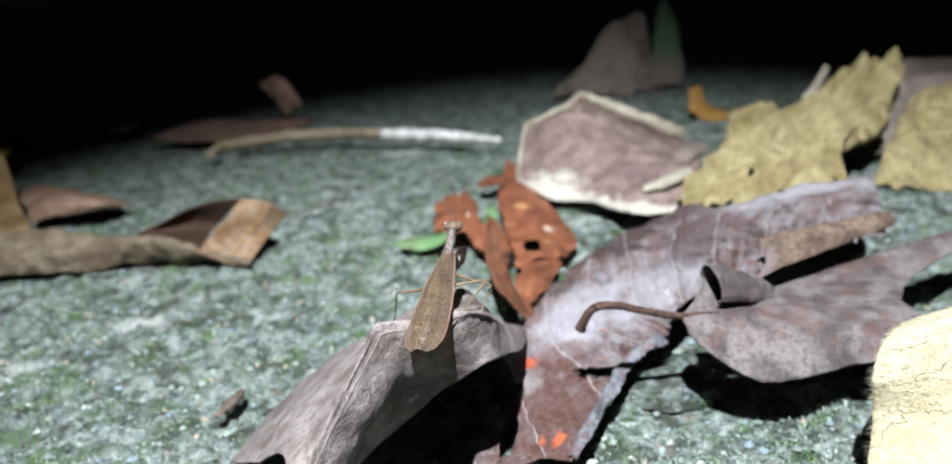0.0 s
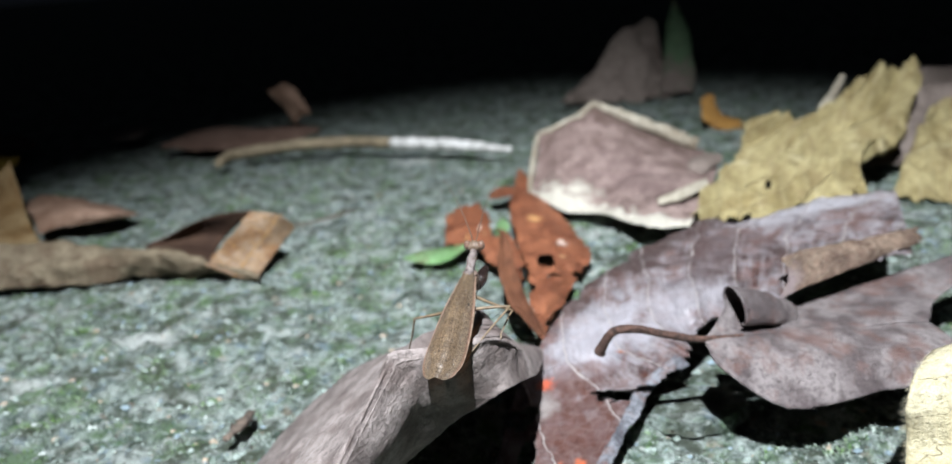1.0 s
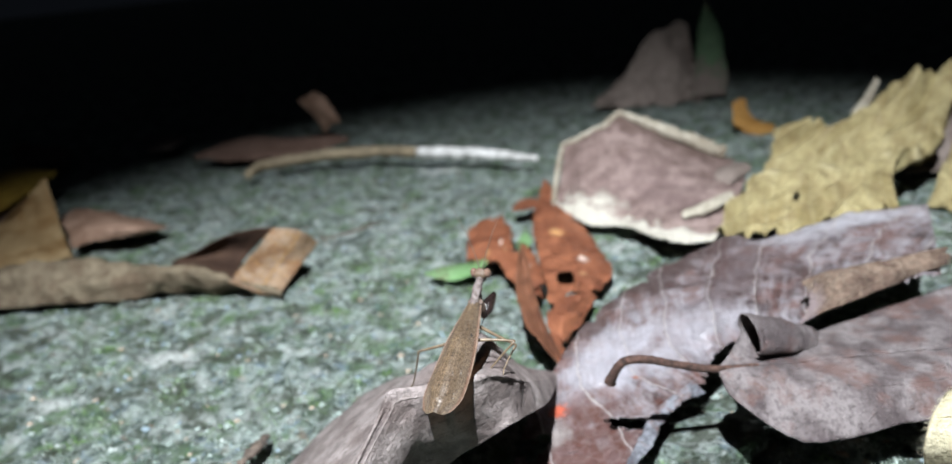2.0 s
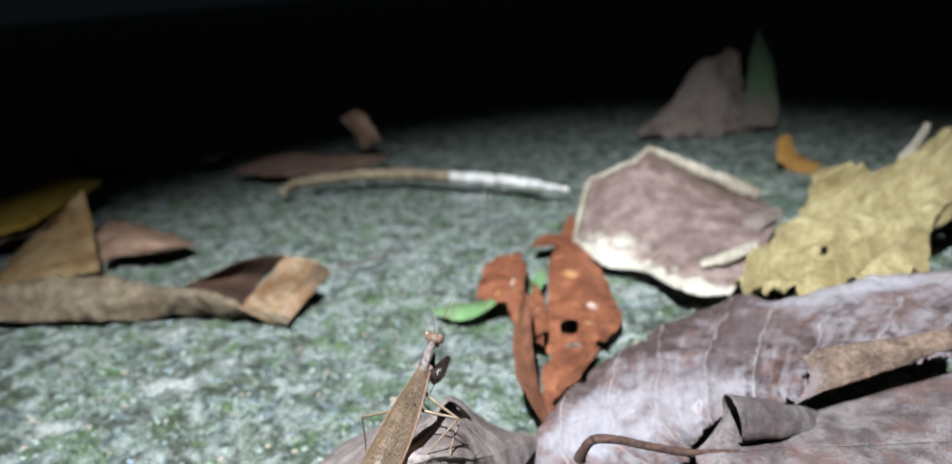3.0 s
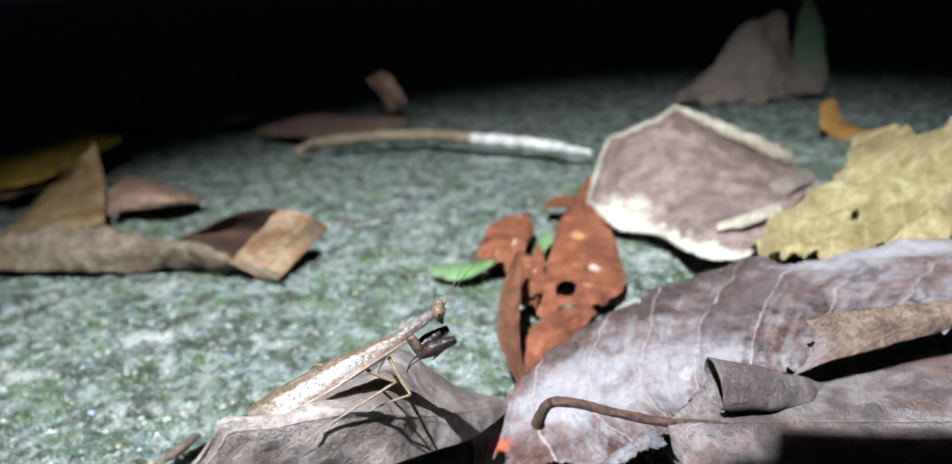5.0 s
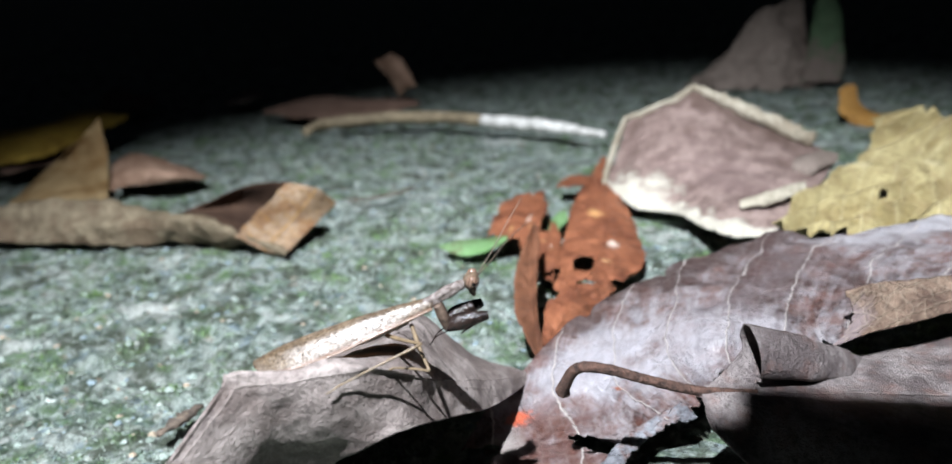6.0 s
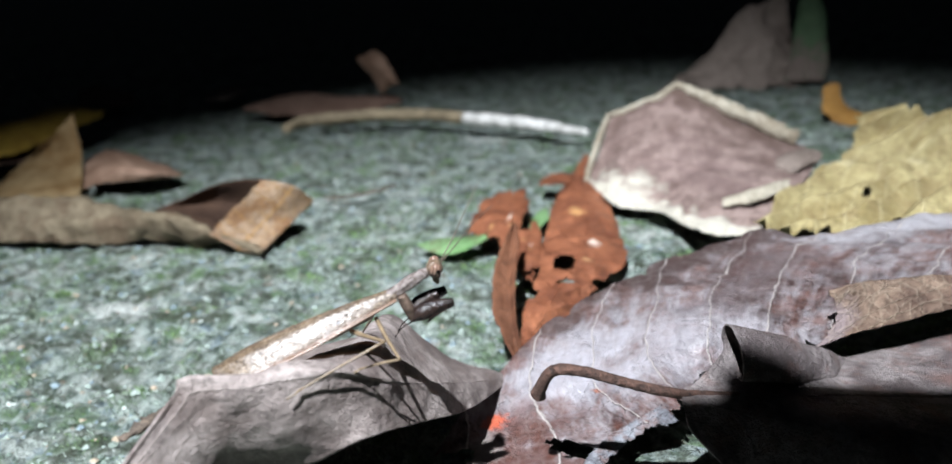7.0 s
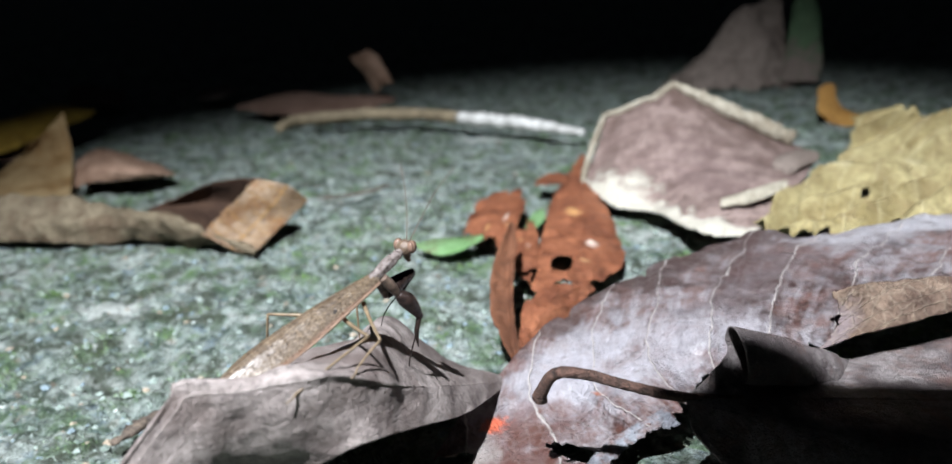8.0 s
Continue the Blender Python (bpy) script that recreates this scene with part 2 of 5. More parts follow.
RUST_STRIP = leaf_mat("rust_brown_strip", (0.10, 0.04, 0.022), (0.25, 0.105, 0.055), (0.2, 0.08, 0.04), 0.5, 6, 2, 0.2)
# dark strip at v 0.95 paints shade in along the rolled rim
BROWN_LEAF = leaf_mat("pinkish_brown_leaf", (0.22, 0.15, 0.13), (0.40, 0.295, 0.26), (0.27, 0.185, 0.16), 0.66, 8, 3, 0.3, (0.12, 0.075, 0.06), 0.28, contrast=1.6, pale_edge=(0.10, (0.62, 0.58, 0.48), 0.7), patches=((0.22, 0.08, 0.16, 0.30, (0.68, 0.64, 0.53), 1.0), (0.72, 0.02, 0.22, 0.16, (0.70, 0.66, 0.55), 1.0), (0.5, 0.95, 0.5, 0.10, (0.12, 0.075, 0.06), 0.7), (0.55, 0.5, 0.3, 0.2, (0.20, 0.135, 0.125), 0.6)))
CREAM_RIM = leaf_mat("cream_rolled_rim", (0.30, 0.25, 0.18), (0.58, 0.53, 0.42), (0.36, 0.31, 0.23), 0.66, 5, 1, 0.15)
YELLOW_LEAF = leaf_mat("yellow_ochre_leaf", (0.29, 0.225, 0.095), (0.50, 0.42, 0.21), (0.62, 0.54, 0.32), 0.6, 8, 3, 0.45, (0.22, 0.15, 0.07), 0.22, contrast=1.2)
FAR_LEAF = leaf_mat("dull_brown_leaf", (0.18, 0.14, 0.115), (0.33, 0.265, 0.225), (0.30, 0.24, 0.2), 0.7, 6, 2, 0.2)
DARK_LEAF = leaf_mat("dark_brown_leaf", (0.12, 0.07, 0.05), (0.22, 0.14, 0.105), (0.2, 0.13, 0.1), 0.7, 6, 2, 0.15)
OCHRE_LEAF = leaf_mat("ochre_leaf", (0.25, 0.145, 0.055), (0.46, 0.33, 0.17), (0.35, 0.24, 0.12), 0.65, 6, 2, 0.2)
GOLD_LEAF = leaf_mat("golden_leaf", (0.32, 0.19, 0.03), (0.52, 0.35, 0.06), (0.4, 0.3, 0.1), 0.6, 6, 2, 0.2)
OLIVE_ROLL = leaf_mat("olive_tan_leaf", (0.11, 0.082, 0.05), (0.29, 0.235, 0.155), (0.30, 0.25, 0.17), 0.66, 8, 2, 0.15, (0.10, 0.06, 0.035), 0.3)
TAN_FACE = leaf_mat("tan_leaf_face", (0.20, 0.12, 0.07), (0.42, 0.30, 0.20), (0.55, 0.30, 0.09), 0.62, 6, 2, 0.7, (0.23, 0.11, 0.045), 0.4)
# inside of the folded leaf: its shade is put into this dark brown
INNER_SHADE = leaf_mat("shaded_inner_leaf", (0.045, 0.023, 0.014), (0.09, 0.05, 0.03), (0.09, 0.05, 0.03), 0.75, 6, 2, 0.15)
PINK_LEAF = leaf_mat("pinkish_leaf", (0.24, 0.14, 0.09), (0.43, 0.28, 0.20), (0.4, 0.25, 0.17), 0.62, 6, 2, 0.15, contrast=1.4)
ORANGE_LEAF = leaf_mat("orange_leaf", (0.28, 0.135, 0.03), (0.45, 0.24, 0.06), (0.4, 0.2, 0.08), 0.55, 5, 2, 0.15)
GREEN_LEAF = leaf_mat("fresh_green_leaf", (0.16, 0.33, 0.11), (0.34, 0.56, 0.27), (0.3, 0.5, 0.25), 0.45, 6, 2, 0.25, (0.20, 0.19, 0.10), 0.4, glow=0.2)
MOSS_GREEN = leaf_mat("dull_green_leaf", (0.06, 0.12, 0.06), (0.14, 0.22, 0.12), (0.2, 0.28, 0.15), 0.6, 6, 2, 0.2, glow=0.2, patches=((0.0, 0.5, 0.42, 1.2, (0.22, 0.17, 0.145), 1.0), (1.0, 0.5, 0.12, 0.8, (0.24, 0.19, 0.13), 0.9)))
PALE_LEAF = leaf_mat("pale_cream_leaf", (0.60, 0.53, 0.33), (0.75, 0.68, 0.46), (0.16, 0.11, 0.07), 0.6, 5, 1.0, 0.5, (0.52, 0.44, 0.25), 0.2, glow=0.15, middle=-0.6, wander=2.2, fine_veins=0.35, net_amount=0.12)
STALK = plain_mat("leaf_stalk", (0.022, 0.012, 0.009), (0.18, 0.095, 0.068), 900.0, 0.7, 1.0, 0.0010)
TWIG_BARK = plain_mat("tan_twig", (0.13, 0.10, 0.06), (0.30, 0.24, 0.15), 150.0, 0.8)
TWIG_BARE = plain_mat("bare_white_wood", (0.34, 0.33, 0.30), (0.78, 0.77, 0.73), 260.0, 0.7)
CHIP_MAT = plain_mat("wood_chip", (0.035, 0.028, 0.025), (0.20, 0.15, 0.11), 350.0, 0.8, 1.0, 0.001)
STONE_MAT = plain_mat("pale_stone", (0.22, 0.27, 0.24), (0.45, 0.48, 0.43), 500.0, 0.85, 0.9, 0.0006)


def grit_mat():
    """Loose grains, each with its own tone."""
    mat, tree, shader = nodes_of("mixed_grit", 0.8)
    own = node(tree, "ShaderNodeNewGeometry").outputs["Random Per Island"]
    tones = tree.nodes.new("ShaderNodeValToRGB")
    tree.links.new(own, tones.inputs[0])
    tones.color_ramp.interpolation = "CONSTANT"
    first, last = tones.color_ramp.elements[0], tones.color_ramp.elements[1]
    first.color, last.position, last.color = (0.10, 0.14, 0.11, 1), 0.93, (0.42, 0.30, 0.20, 1)
    for at, colour in ((0.25, (0.26, 0.32, 0.28)), (0.50, (0.045, 0.06, 0.045)), (0.72, (0.45, 0.49, 0.45)), (0.76, (0.17, 0.24, 0.29)), (0.90, (0.30, 0.32, 0.28))):
        tones.color_ramp.elements.new(at).color = (*colour, 1)
    place = tree.nodes.new("ShaderNodeTexCoord").outputs["Object"]
    dust = mix(tree, ramp(tree, noise_(tree, place, 1800.0, 4.0), 0.42, 0.62), (0.16, 0.2, 0.17), (0.4, 0.44, 0.4))
    tree.links.new(mix(tree, 0.35, tones.outputs[0], dust), shader.inputs["Base Color"])
    return mat


GRIT_MAT = grit_mat()


def moss_mat():
    """Moss and lichen fuzz, tuft by tuft from grey-green to fresh green."""
    mat, tree, shader = nodes_of("moss_fuzz", 0.8)
    place = tree.nodes.new("ShaderNodeTexCoord").outputs["Object"]
    own = node(tree, "ShaderNodeNewGeometry").outputs["Random Per Island"]
    fuzz = mix(tree, math_(tree, "POWER", own, 1.4), (0.06, 0.095, 0.065), (0.54, 0.62, 0.55))
    fresh = ramp(tree, noise_(tree, place, 110.0, 5.0, 0.65), 0.50, 0.60)
    tone = mix(tree, fresh, fuzz, mix(tree, own, (0.06, 0.14, 0.035), (0.22, 0.36, 0.11)))
    tone = mix(tree, ramp(tree, noise_(tree, place, 130.0, 4.0), 0.58, 0.66), tone, (0.06, 0.065, 0.04))
    tree.links.new(tone, shader.inputs["Base Color"])
    return mat


MOSS_MAT = moss_mat()
HAIR_MAT = plain_mat("pale_hair", (0.55, 0.5, 0.36), (0.7, 0.65, 0.5), 300.0, 0.6)


# ---- shape helpers ----
def spline(points, s):
    """A point on the smooth curve through the points, s from 0 to 1."""
    n = len(points) - 1
    if n == 1:
        return Vector(points[0]).lerp(Vector(points[1]), s)
    x = min(max(s, 0.0), 1.0) * n
    k = min(int(x), n - 1)
    f = x - k
    p1, p2 = Vector(points[k]), Vector(points[k + 1])
    p0 = Vector(points[k - 1]) if k else p1 * 2 - p2
    p3 = Vector(points[k + 2]) if k + 2 <= n else p2 * 2 - p1
    return 0.5 * (2 * p1 + (p2 - p0) * f + (2 * p0 - 5 * p1 + 4 * p2 - p3) * f * f + (3 * p1 - p0 - 3 * p2 + p3) * f ** 3)


def wave(x, y, z, size):
    return noise.noise(Vector((x / size, y / size, z / size)))


def loft(rails, nu=60, nv=24, crinkle=0.5, size=7.0, ragged=0.03, ends=0.0, arch=0.0, holes=None, seed=0.0, pleat=None, tear=0.0, strip=None, lift=0.0, ribs=None):
    """A leaf blade (millimetres) stretched over guide rails: crinkled, with uneven edges and, where holes(u, v) says so, holes."""
    bm = bmesh.new()
    uv = bm.loops.layers.uv.new("UVMap")
    grid, coords = [], []
    for i in range(nu + 1):
        row, crow = [], []
        for j in range(nv + 1):
            u0, v0 = i / nu, j / nv
            e = ends * (0.5 + 0.5 * wave(v0 * 9, seed, 3.1, 1.0)) + ends * 0.5 * wave(v0 * 31, seed, 7.1, 1.0)
            u = e + u0 * (1 - 2 * e) if ends else u0
            a = ragged * max(0.0, 0.6 + wave(u * 8 + seed, 1.3, 0, 1.0) + 0.7 * wave(u * 37 + seed, 4.3, 0, 1.0))
            b = ragged * max(0.0, 0.6 + wave(u * 8 + seed, 9.3, 0, 1.0) + 0.7 * wave(u * 37 + seed, 6.3, 0, 1.0))
            b += tear * max(0.0, 0.5 + wave(u * 60 + seed, 2.2, 0, 1.0) + 0.8 * wave(u * 170, 5.5, seed, 1.0))
            v = a + v0 * (1 - a - b)
            if strip:
                v = strip[0] + v0 * (strip[1] - strip[0])
            p = spline([spline(r, u) for r in rails], v)
            row.append(p)
            crow.append((u, v))
        grid.append(row)
        coords.append(crow)
    verts = []
    for i in range(nu + 1):
        row = []
        for j in range(nv + 1):
            p = grid[i][j]
            du = grid[min(i + 1, nu)][j] - grid[max(i - 1, 0)][j]
            dv = grid[i][min(j + 1, nv)] - grid[i][max(j - 1, 0)]
            n = du.cross(dv)
            n = n.normalized() if n.length > 1e-9 else Vector((0, 0, 1))
            d = crinkle * (wave(p.x + seed * 13, p.y, p.z, size) + 0.4 * wave(p.x, p.y + seed * 7, p.z, size / 2.7) + 0.15 * wave(p.x, p.y, p.z + seed, size / 7))
            d += arch * math.sin(math.pi * coords[i][j][1]) + lift
            if ribs:
                high, count, slant, middle = ribs
                phase = coords[i][j][0] * count - slant * abs(coords[i][j][1] - middle) ** 1.4 + 0.17
                d += high * (abs(math.sin(math.pi * (phase + 0.5))) - 0.6)
            if pleat:
                depth, count, lean = pleat
                s = count * (coords[i][j][1] + lean * coords[i][j][0]) + 0.9 * wave(coords[i][j][0] * 3, coords[i][j][1] * 3, seed, 1.0)
                d += depth * (2 * abs(s % 1.0 - 0.5) ** 0.8 - 0.5)
            row.append(bm.verts.new((p + n * d) * MM))
        verts.append(row)
    for i in range(nu):
        for j in range(nv):
            u, v = coords[i][j]
            if holes and holes(u, v):
                continue
            f = bm.faces.new((verts[i][j], verts[i + 1][j], verts[i + 1][j + 1], verts[i][j + 1]))
            f.smooth = True
            for l, (a, b) in zip(f.loops, ((i, j), (i + 1, j), (i + 1, j + 1), (i, j + 1))):
                l[uv].uv = coords[a][b]
    bmesh.ops.delete(bm, geom=[v for v in bm.verts if not v.link_faces], context="VERTS")
    return bm


def tube(points, radii, sides=10, steps=24, rough=0.0, flat=1.0, caps=True):
    """A tapering round rod along a smooth curve (millimetres)."""
    bm = bmesh.new()
    rings = []
    up = Vector((0.13, 0.2, 1))
    for i in range(steps + 1):
        s = i / steps
        p, q = spline(points, s), spline(points, min(s + 0.01, 1.0))
        o = spline(points, max(s - 0.01, 0.0))
        axis = (q - o).normalized()
        side = axis.cross(up).normalized()
        top = side.cross(axis)
        r = spline([(a, 0, 0) for a in radii], s).x
        ring = []
        for k in range(sides):
            a = 2 * math.pi * k / sides
            w = r * (1 + rough * wave(p.x + 3 * math.cos(a), p.y + 3 * math.sin(a), p.z, max(r, 0.05) * 2))
            ring.append(bm.verts.new((p + side * math.cos(a) * w + top * math.sin(a) * w * flat) * MM))
        rings.append(ring)
    for a, b in zip(rings, rings[1:]):
        for k in range(sides):
            bm.faces.new((a[k], a[(k + 1) % sides], b[(k + 1) % sides], b[k])).smooth = True
    if caps:
        bm.faces.new(rings[0][::-1])
        bm.faces.new(rings[-1])
    return bm


def oval(radii, centre=(0, 0, 0), rough=0.0, seg=20):
    bm = bmesh.new()
    bmesh.ops.create_uvsphere(bm, u_segments=seg, v_segments=seg // 2 + 2, radius=1.0)
    for v in bm.verts:
        w = 1 + rough * wave(v.co.x * 2 + centre[0], v.co.y * 2 + centre[1], v.co.z * 2, 1.0)
        v.co = Vector((v.co.x * radii[0] * w + centre[0], v.co.y * radii[1] * w + centre[1], v.co.z * radii[2] * w + centre[2])) * MM
    for f in bm.faces:
        f.smooth = True
    return bm


def join(*bms):
    out = bms[0]
    for other in bms[1:]:
        me = bpy.data.meshes.new("part")
        other.to_mesh(me)
        other.free()
        out.from_mesh(me)
        bpy.data.meshes.remove(me)
    return out


def part(name, bm, material, parent=None, label="", thick=0.0):
    bmesh.ops.recalc_face_normals(bm, faces=bm.faces)
    me = bpy.data.meshes.new(name)
    bm.to_mesh(me)
    bm.free()
    me.materials.append(material)
    ob = new(name, me)
    if thick:
        solid = ob.modifiers.new("thickness", "SOLIDIFY")
        solid.thickness, solid.offset = thick * MM, 0.0
    if parent:
        ob.parent = parent
    if label:
        ob["label"] = label
    return ob


def thing(name, label, category, group="", x=0, y=0, z=0):
    ob = new(name)
    ob.empty_display_size = 0.005
    ob.location = (x * MM, y * MM, z * MM)
    return tagged(ob, label, category, group)


def sheet_leaf(label, category, rails, material, group="", thick=0.25, rib=True, **shape):
    """A leaf of one blade, with its midrib where that shows."""
    if not rib:
        return tagged(part("dry_leaf", loft(rails, **shape), material, thick=thick), label, category, group)
    root = thing("dry_leaf", label, category, group)
    part("blade", loft(rails, **shape), material, root, thick=thick)
    shape.update(nv=4, strip=(0.488, 0.512), ends=0.0, holes=None)
    part("midrib", loft(rails, **shape), material, root, thick=thick * 2.6)
    return root


def bites(spots, wild=0.35):
    def inside(u, v):
        for cu, cv, ru, rv in spots:
            d = ((u - cu) / ru) ** 2 + ((v - cv) / rv) ** 2
            if d < 1 + wild * 2.2 * wave(u * 17, v * 7, cu * 9, 1.0):
                return True
        return False
    return inside


# ---- ground ----
def ground_height(x, y):
    """Height of the slab in millimetres: shallow swells, worn pits and lumps."""
    h = 1.0 * wave(x, y, 0, 60) + 0.8 * wave(x, y, 5, 22)
    if -300 < x < 260 and 20 < y < 560:
        lump = wave(x, y, 9, 7.0)
        h += 1.6 * lump + 1.3 * wave(x, y, 2, 3.6) + 0.65 * wave(x, y, 4, 1.9) - 0.9 * max(0.0, wave(x, y, 14, 10.0) - 0.25)
    return h - 1.9 - 3.0 * min(1.0, max(0.0, (y - 240) / 120)) - 3.0 * min(1.0, max(0.0, (y - 400) / 150))


def axis_steps(lo, hi, step, far):
    inner = [lo + step * k for k in range(int((hi - lo) / step) + 1)]
    low, high, d = [], [], step
    while not low or low[-1] > -far:
        d *= 1.35
        low.append((low[-1] if low else lo) - d)
    d = step
    while not high or high[-1] < far:
        d *= 1.35
        high.append((high[-1] if high else inner[-1]) + d)
    return low[::-1] + inner + high


def ground():
    xs, ys = axis_steps(-200, 150, 0.9, 20000), axis_steps(90, 330, 0.9, 20000)
    verts = [(x * MM, y * MM, ground_height(x, y) * MM) for y in ys for x in xs]
    n = len(xs)
    faces = [(j * n + i, j * n + i + 1, (j + 1) * n + i + 1, (j + 1) * n + i) for j in range(len(ys) - 1) for i in range(n - 1)]
    me = bpy.data.meshes.new("ground")
    me.from_pydata(verts, [], faces)
    me.polygons.foreach_set("use_smooth", [True] * len(faces))
    me.materials.append(GROUND)
    tagged(new("ground", me), "rough grey-green concrete slab, mossy and weathered", "ground", kind="structure")


def pile(name, label, category, material, count, seed, make):
    """Many tiny bits as one object."""
    rnd = random.Random(seed)
    verts, faces = [], []
    for _ in range(count):
        make(rnd, verts, faces)
    me = bpy.data.meshes.new(name)
    me.from_pydata([(a * MM, b * MM, c * MM) for a, b, c in verts], [], faces)
    me.materials.append(material)
    tagged(new(name, me), label, category, kind="stuff")


def spot_on_ground(rnd):
    y = 95 + 330 * rnd.random() ** 1.5
    return rnd.uniform(-0.62 * y - 20, 0.5 * y + 20), y


def grit_bit(rnd, verts, faces):
    x, y = spot_on_ground(rnd)
    r = 0.22 + 0.9 * rnd.random() ** 3.5
    z = ground_height(x, y) + r * 0.15
    k = len(verts)
    turn, long = rnd.uniform(0, 6.28), rnd.uniform(0.6, 1.5)
    ca, sa = math.cos(turn), math.sin(turn)
    for a in (0, 1.05, 2.1, 3.15, 4.2, 5.25):
        c, s = math.cos(a) * long * rnd.uniform(0.75, 1.25), math.sin(a) * rnd.uniform(0.75, 1.25)
        verts.append((x + r * (c * ca - s * sa), y + r * (c * sa + s * ca), z + rnd.uniform(-0.2, 0.25) * r))
    tilt = rnd.uniform(-0.35, 0.35)
    for a in (0.5, 2.6, 4.7):
        verts.append((x + r * 0.5 * math.cos(a + turn), y + r * 0.5 * math.sin(a + turn), z + r * (rnd.uniform(0.35, 0.75) + tilt * math.cos(a))))
    a, b, c = k + 6, k + 7, k + 8
    faces += [(a, b, c), (k, k + 1, a), (k + 1, k + 2, a), (k + 2, b, a), (k + 2, k + 3, b), (k + 3, k + 4, b), (k + 4, c, b), (k + 4, k + 5, c), (k + 5, k, c), (k, a, c)]


def moss_bit(rnd, verts, faces):
    while True:
        x, y = spot_on_ground(rnd)
        if wave(x, y, 31, 22) + 0.6 * wave(x, y, 7, 7) > rnd.uniform(-0.35, 0.45):
            break
    z = ground_height(x, y) - 0.1
    tall = 0.7 + 1.9 * max(0.0, wave(x, y, 31, 22) + 0.5 * wave(x, y, 7, 7))
    for _ in range(3):
        k, a, h = len(verts), rnd.uniform(0, 6.28), rnd.uniform(0.3, 1.0) * tall
        dx, dy = math.cos(a), math.sin(a)
        verts += [(x - dy * 0.15, y + dx * 0.15, z), (x + dy * 0.15, y - dx * 0.15, z), (x + dx * h * 0.3 + dy * 0.1, y + dy * h * 0.3, z + h * 0.7), (x + dx * h * 0.7, y + dy * h * 0.7, z + h)]
        faces += [(k, k + 1, k + 2), (k, k + 2, k + 3)]


ground()


